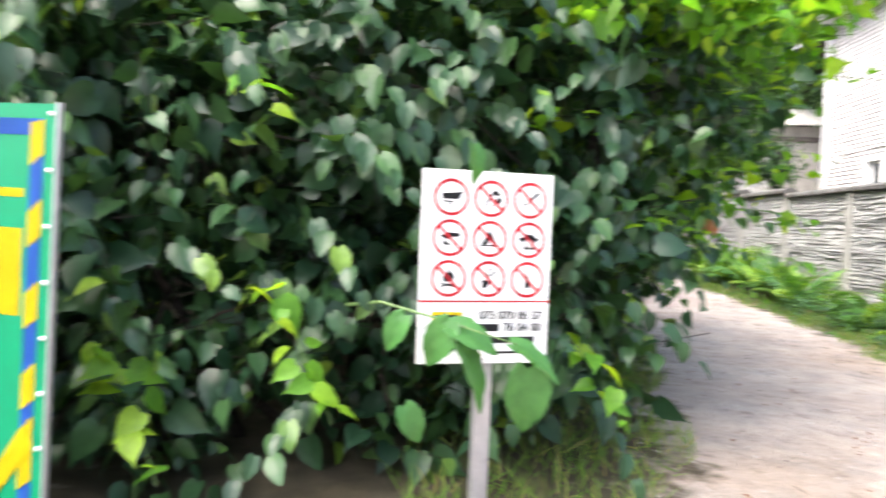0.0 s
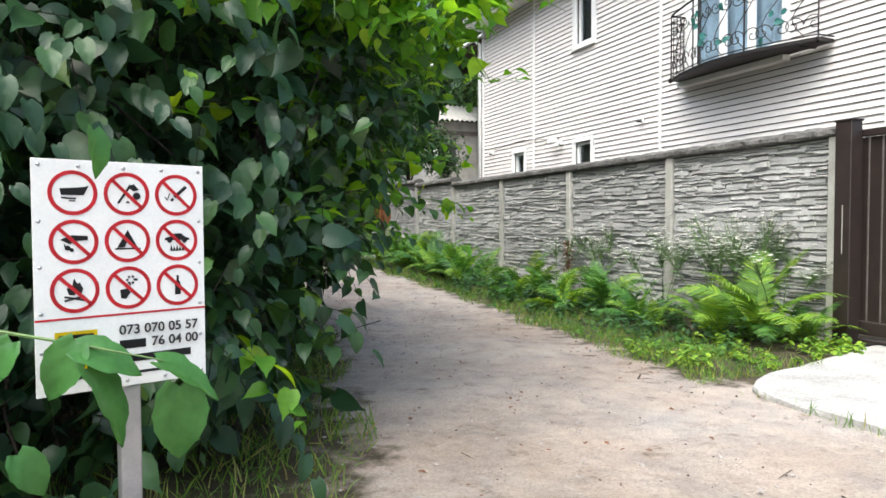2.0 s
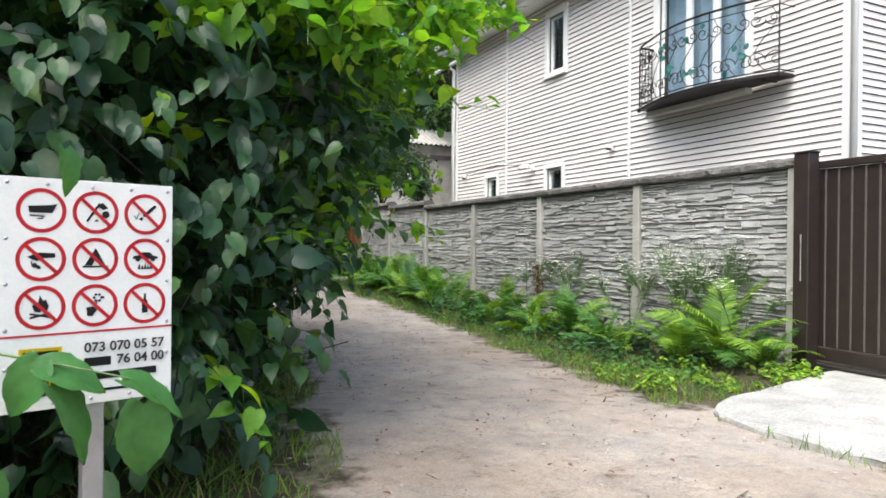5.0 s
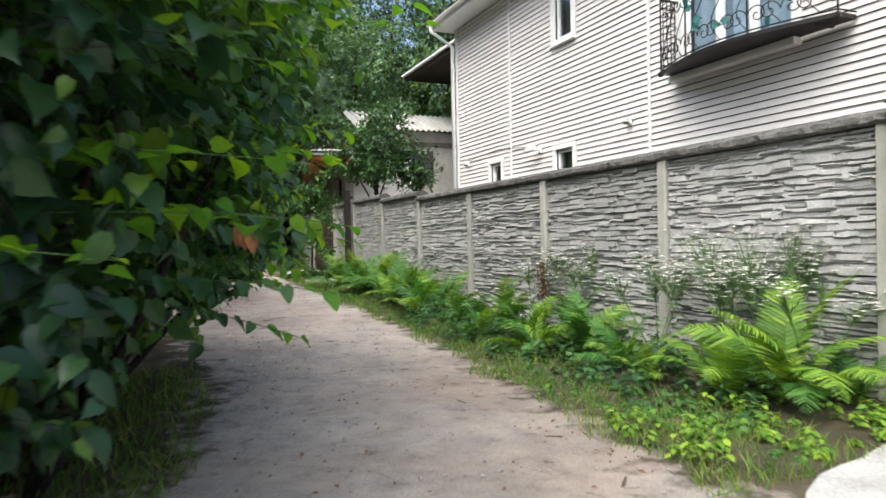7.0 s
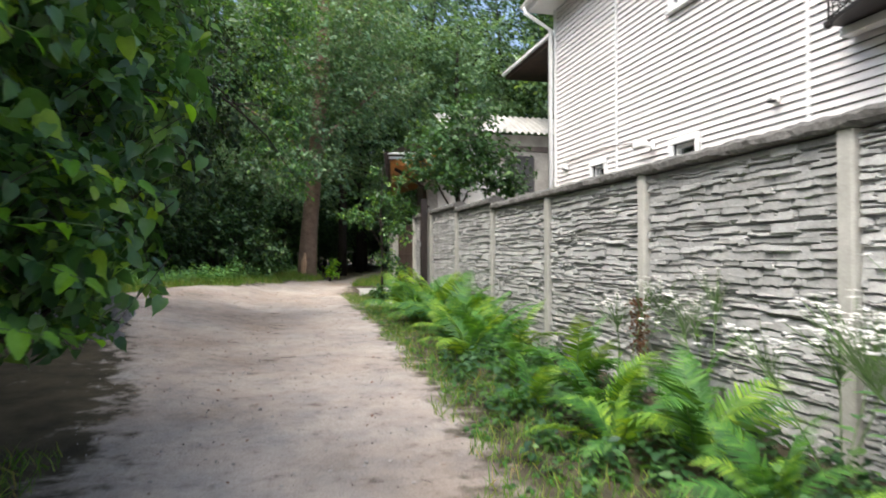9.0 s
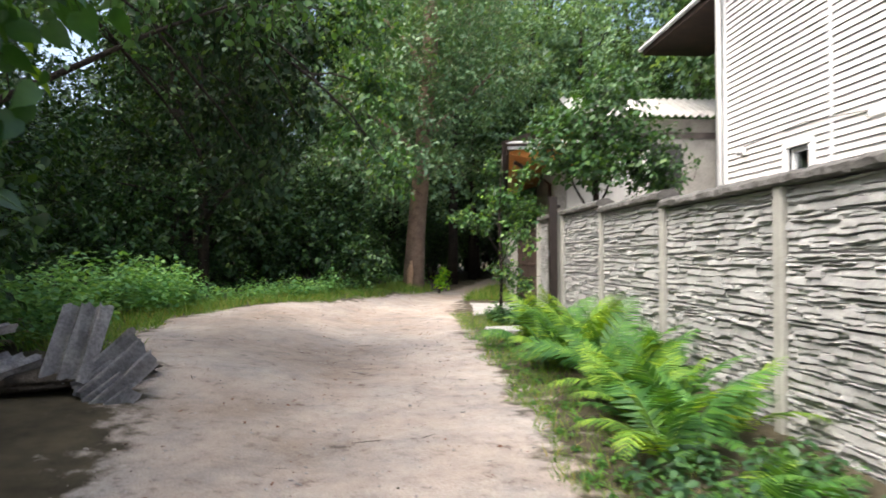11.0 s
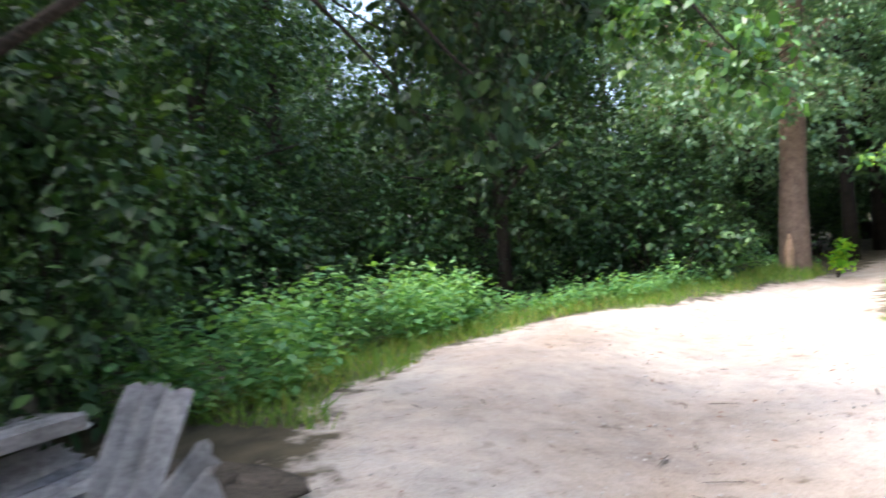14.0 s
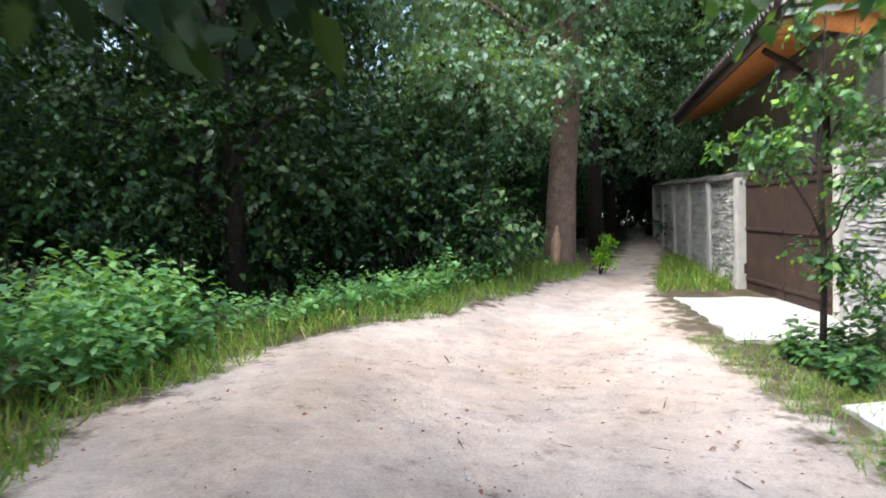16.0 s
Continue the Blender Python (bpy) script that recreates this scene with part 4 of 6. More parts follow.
# the black figures, in units of a ring's radius
ICONS = [
    [[(-.62, .22), (.45, .30), (.75, .38), (.50, -.12), (-.55, -.12)], strip(-.55, -.26, .15, -.30, .08), strip(-.2, -.42, .1, -.42, .06), strip(-.6, .02, .5, .04, .03)],
    [strip(-.45, -.5, .2, .5, .12), [(.05, .35), (.35, .55), (.62, .25), (.35, .15)], disc(.5, -.1, .2, 10), [(-.1, -.5), (.05, -.35), (.15, -.5)]],
    [strip(.55, .5, -.1, -.12, .18), strip(-.16, -.2, -.3, -.33, .15), strip(-.5, -.3, -.35, .1, .05), strip(-.62, -.1, -.5, -.3, .05)],
    [[(-.65, .12), (-.1, .35), (.65, .30), (.65, .08), (.1, .05), (-.2, -.12), (-.35, -.05)], disc(-.3, -.32, .14, 7), disc(-.12, -.42, .11, 6), strip(-.45, -.1, -.4, -.4, .06)],
    [[(-.55, -.35), (0, .6), (.5, -.35), (.2, -.35), (0, .1), (-.15, -.35)], strip(-.65, -.42, .65, -.42, .09)],
    [[(-.7, .0), (-.65, .15), (-.35, .2), (-.15, .38), (.25, .38), (.45, .18), (.7, .12), (.7, 0)], disc(-.4, -.02, .14, 10), disc(.42, -.02, .14, 10)] + [[(x - .08, -.6), (x, -.22 - .1 * (k % 2)), (x + .08, -.6)] for k, x in enumerate((-.32, -.16, 0, .16, .32))],
    [[(-.3, -.2), (-.4, .12), (-.12, .3), (-.05, .65), (.12, .35), (.22, .45), (.38, .08), (.28, -.22), (.1, -.05), (-.05, -.25)], strip(-.5, -.3, .45, -.52, .1), strip(-.5, -.52, .45, -.3, .1)],
    [disc(.2 + .2 * math.cos(0), .42, .07, 8)] + [disc(.12 + .19 * math.cos(k * 1.047), .42 + .19 * math.sin(k * 1.047), .075, 8) for k in range(6)] + [strip(.1, .25, -.05, -.25, .05), [(-.4, -.55), (-.45, -.1), (-.1, -.05), (.1, -.25), (-.05, -.45), (-.15, -.6)]],
    [[(-.16, -.55), (-.16, .1), (-.06, .25), (-.06, .55), (.06, .55), (.06, .25), (.16, .1), (.16, -.55)]],
]


def text_part(words, size, x, z, parent):
    c = bpy.data.curves.new("lettering", "FONT")
    c.body, c.size, c.align_x, c.extrude, c.offset = words, size, "RIGHT", 0.0005, 0.0008
    ob = bpy.data.objects.new("lettering", c)
    me = bpy.data.meshes.new_from_object(ob)
    bpy.data.objects.remove(ob)
    me.materials.append(M_BLACK)
    t = new("lettering", me)
    t.parent = parent
    t.matrix_local = pose(x, -0.0085, z, 90)


def build_sign():
    """Local x runs along the board, z up; the board is turned a little from the lane."""
    s = thing("prohibition_sign", "white metal prohibition sign with red rings on a grey post", "sign", m=pose(0.545, 2.185, 0.99, 0, 0, 17))
    w, h = 0.475, 0.67
    part("post", box((-0.02, 0.004, -1.2), (0.04, 0.05, 0.33), 0.004), M_ALU, s, "grey square metal post")
    part("board", box((-w / 2, -0.003, -h / 2), (w / 2, 0.003, h / 2), 0.001), M_BOARD, s)
    k = 0
    for r in range(3):
        for c in range(3):
            cx, cz = -0.135 + c * 0.144, h / 2 - 0.094 - r * 0.140
            part("ring", ring_bm(cx, cz, 0.053, 0.064, -0.0045), M_RED, s)
            for shape in ICONS[k]:
                part("figure", flat([(cx + 0.055 * x, cz + 0.055 * z) for x, z in shape], -0.0045), M_BLACK, s)
            if k:
                part("slash", flat(strip(cx - 0.040, cz + 0.040, cx + 0.040, cz - 0.040, 0.010), -0.0062), M_RED, s)
            k += 1
    part("line", flat([(-w / 2, -0.122), (w / 2, -0.118), (w / 2, -0.112), (-w / 2, -0.116)], -0.0045), M_RED, s)
    text_part("073 070 05 57", 0.040, 0.212, -0.178, s)
    text_part("76 04 00", 0.040, 0.212, -0.220, s)
    part("bar", flat([(-0.02, -0.222), (0.055, -0.222), (0.055, -0.196), (-0.02, -0.196)], -0.0045), M_BLACK, s)
    part("bar", flat([(0.0, -0.264), (0.19, -0.262), (0.19, -0.240), (0.0, -0.242)], -0.0045), M_BLACK, s)
    part("bar", flat([(0.03, -0.30), (0.17, -0.30), (0.17, -0.292), (0.03, -0.292)], -0.0045), M_BLACK, s)
    part("emblem", flat(disc(-0.135, -0.24, 0.058, 24, 0.9), -0.0045), M_BLACK, s, "black and yellow emblem")
    part("emblem", flat(disc(-0.135, -0.24, 0.040, 24, 0.9), -0.0062), M_YELLOW, s, "yellow disc of the emblem")
    part("emblem", flat([(-0.19, -0.185), (-0.19, -0.155), (-0.08, -0.155), (-0.08, -0.185)], -0.0062), M_YELLOW, s, "yellow top of the emblem")
    part("emblem", flat([(-0.18, -0.176), (-0.18, -0.165), (-0.09, -0.165), (-0.09, -0.176)], -0.0075), M_BLACK, s)
    for x, z in [(-0.22, 0.318), (-0.12, 0.318), (0.0, 0.316), (0.11, 0.316), (0.222, 0.316), (-0.222, 0.16), (0.222, 0.16), (-0.222, 0.03), (0.222, 0.03), (-0.222, -0.10), (0.222, -0.10), (0.222, -0.20), (-0.20, -0.318), (-0.1, -0.318), (0.0, -0.318), (0.11, -0.318), (0.222, -0.316), (-0.222, -0.21)]:
        bm = bmesh.new()
        bmesh.ops.create_icosphere(bm, subdivisions=1, radius=0.0065, matrix=Matrix.Translation((x, -0.003, z)) @ Matrix.Diagonal((1, 0.6, 1, 1)))
        part("bolt", bm, M_ALU, s, smooth=True)


build_sign()


def build_notice_board():
    """Green board with a striped border; local origin at its upper right corner."""
    b = thing("notice_board", "green information board with a blue and yellow striped border", "board", m=pose(-0.745, 1.8, 1.45, 0, 1.5, -12))
    w, h = 1.1, 1.30
    part("panel", box((-w, -0.004, -h), (-0.014, 0.004, 0), 0.001), M_GREEN, b)
    part("edge", box((-0.0135, -0.009, -h), (0.0, 0.009, 0.004), 0.002), M_ALU, b, "pale metal edge strip")
    for x in (-w + 0.1, -0.12):
        part("leg", box((x - 0.03, 0.005, -1.5), (x + 0.03, 0.055, -0.02), 0.004), M_ALU, b)
    part("border", flat([(-0.105, -h), (-0.055, -h), (-0.055, -0.045), (-w + 0.05, -0.045), (-w + 0.05, -0.095), (-0.105, -0.095)], -0.0055), M_BLUE, b)
    z = -0.035
    k = 0
    while z > -h + 0.2:
        part("stripe", flat([(-0.105, z - 0.155), (-0.055, z - 0.115), (-0.055, z - 0.0 if k else -0.046), (-0.105, z - 0.045 if k else -0.06)], -0.0072), M_YELLOW, b)
        z -= 0.25
        k += 1
    part("stripe", flat([(-0.3, -1.29), (-0.24, -1.29), (-0.055, -1.05), (-0.055, -0.95), (-0.105, -1.0)], -0.0088), M_YELLOW, b)
    part("label", flat([(-0.55, -0.65), (-0.125, -0.65), (-0.125, -0.38), (-0.55, -0.38)], -0.0055), M_YELLOW, b, "yellow panel")
    part("label", flat([(-0.5, -0.285), (-0.125, -0.285), (-0.125, -0.258), (-0.5, -0.258)], -0.0055), M_YELLOW, b, "line of yellow lettering that cannot be read")
    for i in range(8):
        bm = bmesh.new()
        bmesh.ops.create_icosphere(bm, subdivisions=1, radius=0.010, matrix=Matrix.Translation((-0.032, -0.006, -0.03 - i * 0.17)) @ Matrix.Diagonal((1, 0.6, 0.9, 1)))
        part("bolt", bm, M_WHITE, b, smooth=True)


build_notice_board()


# ---- ferns, grass and flowers along the fence ----
def frond_mesh(seed, rise, fall, mat, length=0.95, pairs=30):
    """A fern frond that rises, arches over and droops; it grows out along +x from the origin."""
    rng = np.random.default_rng(seed)
    t = np.linspace(0, 1, pairs)
    ang = np.radians(rise + (fall - rise) * t ** 1.5)
    step = length / (pairs - 1)
    c = np.stack([np.cumsum(np.cos(ang)) * step, 0.05 * length * np.sin(t * 2.2 + seed), np.cumsum(np.sin(ang)) * step], 1) - np.array([step, 0, 0])
    d = unit(np.gradient(c, axis=0))
    wid = length * (0.03 + 0.185 * np.sin(np.pi * np.clip(0.04 + t * 0.95, 0, 1) ** 0.9) ** 0.8)
    n = unit(np.cross(d, np.array([0, 1.0, 0])))
    at, al, up, sz = [], [], [], []
    for s in (-1, 1):
        for i in range(3, pairs):
            at.append(c[i] + d[i] * (0.35 * step if s > 0 else 0))
            al.append(np.array([0, s * 1.0, 0]) + d[i] * (0.35 + 0.5 * t[i]) - n[i] * rng.uniform(0.02, 0.18) + rng.normal(size=3) * 0.05)
            up.append(n[i] + rng.normal(size=3) * 0.14)
            sz.append(wid[i] * rng.uniform(0.88, 1.1))
    shape = leaf_shape([(0.0, 0.062, 0), (0.35, 0.066, 0), (0.75, 0.042, 0), (1.0, 0.004, 0)], 0.16, 0.25)
    me = scatter("frond", shape, np.array(at), np.array(al), np.array(up), np.array(sz), mat)
    path = [tuple(p) for p in c[::3]]
    stalk = tube(path, [0.006 * (1 - 0.8 * k / len(path)) for k in range(len(path))], 4)
    sm = bpy.data.meshes.new("stalk")
    stalk.to_mesh(sm)
    stalk.free()
    sm.materials.append(M_STEM)
    return me, sm


ARCHES = [(86, 40), (80, 15), (72, -10), (66, -30), (50, -30)]
# The same arches twice: in full green, then in green darkened for shade.
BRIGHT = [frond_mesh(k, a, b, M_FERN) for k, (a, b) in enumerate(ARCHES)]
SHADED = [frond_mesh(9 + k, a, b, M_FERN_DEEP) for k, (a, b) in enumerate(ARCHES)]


def fern(x, y, size, n, seed, bright=0.5):
    rng = random.Random(seed)
    f = thing("fern", "bright green ostrich fern growing against the fence" if bright > 0.8 else "green fern with arching fronds beside the lane", "fern", "ferns along the fence", pose(x, y, ground_z(x, y) - 0.02, 0, 0, rng.uniform(0, 360)))
    for k in range(n):
        kind = k % 5 if k < 5 else rng.randrange(5)
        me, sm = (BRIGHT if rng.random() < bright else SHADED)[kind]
        s = size * rng.uniform(0.7, 1.12)
        m = pose(0, 0, 0, 0, 0, 137.5 * k + rng.uniform(-20, 20)) @ pose(0.02, 0, 0, rng.uniform(-22, 22), rng.uniform(-4, 10), 0) @ Matrix.Diagonal((s, s, s, 1))
        fr = link("frond", me, None, f)
        fr.matrix_local = m
        link("stalk", sm, None, fr)


rng0 = random.Random(11)
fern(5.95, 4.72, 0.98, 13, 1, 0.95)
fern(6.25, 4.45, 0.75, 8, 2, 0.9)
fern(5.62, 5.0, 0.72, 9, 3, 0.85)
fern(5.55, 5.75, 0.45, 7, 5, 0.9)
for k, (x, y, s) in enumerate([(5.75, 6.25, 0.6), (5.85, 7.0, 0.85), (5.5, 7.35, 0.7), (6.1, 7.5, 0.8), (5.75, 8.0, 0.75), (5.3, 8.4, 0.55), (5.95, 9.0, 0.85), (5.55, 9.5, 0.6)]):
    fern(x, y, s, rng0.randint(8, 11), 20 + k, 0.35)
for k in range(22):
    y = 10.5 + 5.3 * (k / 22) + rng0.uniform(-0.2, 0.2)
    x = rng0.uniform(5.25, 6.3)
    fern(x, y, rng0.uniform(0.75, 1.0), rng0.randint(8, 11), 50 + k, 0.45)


def scatter_plan(rng, n, region, keep=None):
    """n random places in a plan rectangle, on the ground."""
    x0, x1, y0, y1 = region
    p = np.stack([rng.uniform(x0, x1, n), rng.uniform(y0, y1, n)], 1)
    if keep is not None:
        p = p[[bool(keep(a, b)) for a, b in p]]
    z = np.array([ground_z(a, b) for a, b in p])
    return np.column_stack([p, z])


def clump(x, y):
    """Patches in which the undergrowth stands denser and higher."""
    return noise.noise(Vector((x * 1.1, y * 1.1, 4.2))) + 0.5 * noise.noise(Vector((x * 2.7, y * 2.7, 9.1)))


def grass(name, label, rng, n, region, keep, length=0.16, mat=M_GRASS):
    at = scatter_plan(rng, n, region, keep)
    al = np.array([0, 0, 1.0]) + rng.normal(size=at.shape) * 0.45
    al[:, 2] = np.abs(al[:, 2]) * 0.8 + 0.15
    shape = leaf_shape([(0.0, 0.030, 0), (0.5, 0.026, 0), (1.0, 0.002, 0)], 0.45, 0.1)
    sz = length * rng.uniform(0.5, 1.5, len(at))
    ob = link(name, scatter(name, shape, at, al, rng.normal(size=at.shape) + np.array([0, 0, 0.2]), sz, mat), None)
    return tagged(ob, label, "grass", kind="stuff")


def low_plants(name, label, rng, n, region, keep, height, size, mat, shape=OVAL):
    """Low leafy plants: each a stem's worth of leaves in pairs."""
    base = scatter_plan(rng, n, region, keep)
    per = 9
    h = height * rng.uniform(0.45, 1.15, len(base)) * np.clip([0.8 + 0.9 * clump(a, b) for a, b, _ in base], 0.4, 1.4)
    lean = rng.normal(size=base.shape) * 0.16
    lean[:, 2] = 1
    f = np.linspace(0.25, 1, per)
    at = base[:, None, :] + lean[:, None, :] * (h[:, None, None] * f[None, :, None])
    ang = rng.uniform(0, 6.28, (len(base), 1)) + np.arange(per)[None] * 2.4
    al = np.stack([np.cos(ang), np.sin(ang), np.full_like(ang, -0.15)], -1) + rng.normal(size=at.shape) * 0.15
    up = np.array([0, 0, 1.0]) + rng.normal(size=at.shape) * 0.25
    sz = size * rng.uniform(0.6, 1.2, ang.shape)
    me = scatter(name, shape, at.reshape(-1, 3), al.reshape(-1, 3), up.reshape(-1, 3), sz.ravel(), mat)
    return tagged(link(name, me, None), label, "undergrowth", kind="stuff")


R = np.random.default_rng(5)
grass("verge_grass", "short green grass on the verge before the ferns", R, 20000, (4.0, 5.5, 3.6, 17.4), lambda x, y: x > right_edge(y) + 0.12 * math.sin(y * 5) * math.sin(y * 1.7) + 0.10 * clump(x * 3, y * 3) and R.random() < 1.0 - (x - 4.6) * 0.8 + clump(x * 2, y * 2), 0.085)
grass("bank_grass", "green grass at the foot of the bush", R, 6500, (0.2, 2.2, 2.2, 8.0), lambda x, y: x < left_edge(y) + 0.1 * math.sin(y * 4) - 0.02, 0.10)
grass("woods_grass", "green grass along the edge of the woods", R, 52000, (-2.0, 4.6, 13.4, 27), lambda x, y: left_edge(y) - 1.2 < x < left_edge(y) + 0.12 * math.sin(y * 3), 0.15)
grass("trail_grass", "tuft of bright grass before the far fence", R, 3500, (4.9, 7.0, 22.4, 27.5), lambda x, y: right_edge(y) + 0.1 < x < 6.4 + (y - 22.8) * 0.13, 0.2)
grass("slab_grass", "sparse grass along the edge of the slab", R, 1100, (3.9, 4.5, -1.0, 3.3), lambda x, y: 0 < 4.24 - x < 0.22 * abs(math.sin(y * 2.1)) * (1 + clump(x, y)), 0.075)
grass("yard_grass", "thin grass between the slabs", R, 2600, (4.7, 6.4, 16.9, 19.2), None, 0.08)
low_plants("verge_weeds", "leafy green weeds among the ferns", R, 620, (4.85, 6.4, 4.3, 10.5), lambda x, y: R.random() < (x - 4.6) * 1.2, 0.24, 0.075, M_WOODS)
low_plants("slab_weeds", "low leafy weeds at the corner of the slab", R, 170, (4.3, 6.4, 3.75, 4.9), lambda x, y: x > right_edge(y) + 0.12 and clump(x * 2, y * 2) > -0.15, 0.15, 0.06, M_FERN)
low_plants("edge_weeds", "small flat weeds along the edge of the lane", R, 380, (4.6, 5.3, 3.8, 16.5), lambda x, y: x > right_edge(y) + 0.05, 0.08, 0.045, M_FERN_DEEP)
low_plants("nettles", "dense bank of nettles before the woods", R, 4600, (-4.0, 1.2, 13.2, 18.6), lambda x, y: left_edge(y) - 2.5 < x < left_edge(y) - 0.5 + 0.25 * math.sin(y * 2.3) and clump(x, y) > -0.12, 0.72, 0.10, M_NETTLE)
low_plants("low_nettles", "low nettles and herbs under the trees", R, 1500, (-2.0, 2.8, 17.6, 21.5), lambda x, y: left_edge(y) - 1.6 < x < left_edge(y) - 0.55 and clump(x, y) > -0.25, 0.36, 0.085, M_NETTLE)
low_plants("yard_weeds", "dark green weeds between the slabs", R, 170, (5.3, 6.4, 17.2, 18.7), None, 0.28, 0.10, M_WOODS)
low_plants("woods_herbs", "green herbs along the trail into the woods", R, 700, (0.0, 4.6, 19.5, 27), lambda x, y: left_edge(y) - 2.6 < x < left_edge(y) - 0.4 and not (3.0 < x and 22.0 < y < 25.4), 0.45, 0.10, M_NETTLE)


def flower_plant(x, y, height, stems, seed):
    """A tall branching weed with many small white flower heads."""
    rng = np.random.default_rng(seed)
    p = thing("flowering_weed", "tall weed with small white daisy flowers by the fence", "flower", "white weeds", pose(x, y, ground_z(x, y)))
    bm, heads, la, ll = bmesh.new(), [], [], []
    for s in range(stems):
        lean = rng.normal(size=2) * 0.16
        h = height * rng.uniform(0.75, 1.05)
        top = np.array([lean[0] * h * 1.6 - 0.05, lean[1] * h * 1.6, h])
        tube([(0.02 * s - 0.04, 0, 0), tuple(top * 0.5 + np.array([0.01, 0, 0])), tuple(top)], [0.006, 0.005, 0.002], 4, bm)
        for k in range(4):
            f = rng.uniform(0.15, 0.7)
            la.append(top * f)
            ll.append([*rng.normal(size=2), 0.2])
        for k in range(34):
            q = top * rng.uniform(0.62, 0.8)
            e = top * rng.uniform(0.85, 1.02) + np.array([*rng.normal(size=2) * 0.11, rng.uniform(-0.05, 0.06)])
            tube([tuple(q), tuple(e)], [0.0025, 0.0015], 3, bm)
            heads.append(e)
    tagged(part("stem", bm, M_STEM, p), kind="stuff")
    h = np.repeat(np.array(heads), 8, axis=0)
    ang = np.tile(np.arange(8) * 0.785, len(heads))
    al = np.stack([np.cos(ang), np.sin(ang), np.full(len(ang), 0.25)], 1) + rng.normal(size=(len(ang), 3)) * 0.1
    link("blossom", scatter("blossom", SMALL, h, al, np.tile([0, 0, 1.0], (len(ang), 1)), np.full(len(ang), 0.031), M_PETAL), None, p, "small white flower heads")
    link("leafage", scatter("leafage", OVAL, np.array(la), np.array(ll), np.tile([0, 0, 1.0], (len(la), 1)), rng.uniform(0.07, 0.13, len(la)), M_NETTLE), None, p)


for k, (x, y, h, n) in enumerate([(6.2, 5.1, 1.2, 9), (6.2, 5.55, 1.15, 6), (6.3, 4.8, 1.0, 4), (6.15, 6.3, 1.0, 4), (6.35, 7.7, 1.15, 3), (6.3, 8.8, 1.05, 3)]):
    flower_plant(x, y, h, n, 90 + k)


def dry_dock(x, y, h):
    p = thing("dry_dock", "dried brown dock seed stalk beside a fence post", "plant", m=pose(x, y, ground_z(x, y)))
    part("stem", tube([(0, 0, 0), (0.02, 0.01, h * 0.5), (0.0, 0.02, h)], [0.008, 0.006, 0.003], 5), M_DRY, p)
    rng = np.random.default_rng(3)
    n = 420
    f = rng.uniform(0.42, 1, n)
    at = np.stack([rng.normal(size=n) * 0.035, rng.normal(size=n) * 0.035, f * h], 1)
    link("seed_head", scatter("seed_head", SMALL, at, rng.normal(size=(n, 3)), rng.normal(size=(n, 3)), np.full(n, 0.03), M_DRY), None, p)


dry_dock(6.42, 8.72, 0.85)


# ---- near bush ----
def limb(a, b, r0, r1, bm, bend=0.15, n=5):
    a, b = Vector(a), Vector(b)
    off = Vector((random.uniform(-1, 1), random.uniform(-1, 1), random.uniform(0, 1))) * bend * (b - a).length
    pts = [a.lerp(b, i / n) + off * math.sin(math.pi * i / n) + Vector([random.uniform(-1, 1) * 0.02 for _ in range(3)]) for i in range(n + 1)]
    tube(pts, [r0 + (r1 - r0) * i / n for i in range(n + 1)], 6, bm)


NEAR_BLOBS = [
    ((0.15, 3.15, 0.75), (1.2, 0.7, 0.85)), ((-0.1, 3.2, 1.9), (1.5, 0.8, 0.9)), ((-0.6, 3.3, 3.1), (1.8, 1.0, 1.1)), ((0.9, 3.7, 3.1), (1.2, 1.0, 0.8)),
    ((-2.2, 2.6, 0.9), (1.3, 0.8, 1.1)), ((-2.3, 2.7, 2.6), (1.5, 0.9, 1.2)), ((1.15, 3.75, 1.75), (0.85, 0.75, 0.75)), ((1.1, 4.0, 0.85), (0.7, 0.8, 0.65)),
    ((1.7, 4.7, 2.1), (0.9, 1.0, 0.7)), ((1.5, 5.6, 1.25), (0.75, 1.0, 0.9)), ((2.0, 6.0, 2.5), (0.95, 1.3, 0.9)), ((1.8, 7.4, 1.7), (0.9, 1.1, 0.9)),
    ((1.6, 4.9, 3.6), (1.2, 1.4, 0.8)), ((0.2, 5.5, 4.2), (2.0, 1.8, 1.2)), ((-1.8, 4.2, 4.6), (2.0, 1.4, 1.2)), ((2.2, 7.2, 3.3), (1.1, 1.4, 1.0)), ((0.6, 7.6, 3.6), (1.6, 1.5, 1.4)),
    ((-0.8, 5.6, 1.8), (1.6, 1.4, 1.7)), ((-1.0, 2.75, 0.5), (1.0, 0.65, 0.65)), ((-0.9, 2.9, 1.5), (1.0, 0.7, 0.8)), ((0.75, 3.2, 0.55), (0.6, 0.55, 0.5)), ((-1.6, 2.7, 1.7), (0.8, 0.7, 0.8)), ((0.4, 7.8, 1.7), (1.3, 1.2, 1.5)),
    ((2.3, 5.3, 1.95), (0.42, 0.4, 0.2)), ((2.25, 5.4, 1.45), (0.4, 0.4, 0.18)), ((2.5, 6.4, 2.2), (0.45, 0.45, 0.25)), ((2.45, 6.5, 1.6), (0.4, 0.4, 0.2)), ((2.15, 6.2, 0.95), (0.35, 0.5, 0.25)), ((2.35, 7.2, 1.0), (0.35, 0.5, 0.3)),
    ((2.5, 6.9, 1.35), (0.42, 0.7, 0.5)), ((2.55, 7.5, 2.1), (0.5, 0.8, 0.6)), ((2.45, 6.3, 3.0), (0.5, 0.8, 0.5)), ((2.3, 8.3, 2.7), (0.7, 0.8, 0.7)),
]


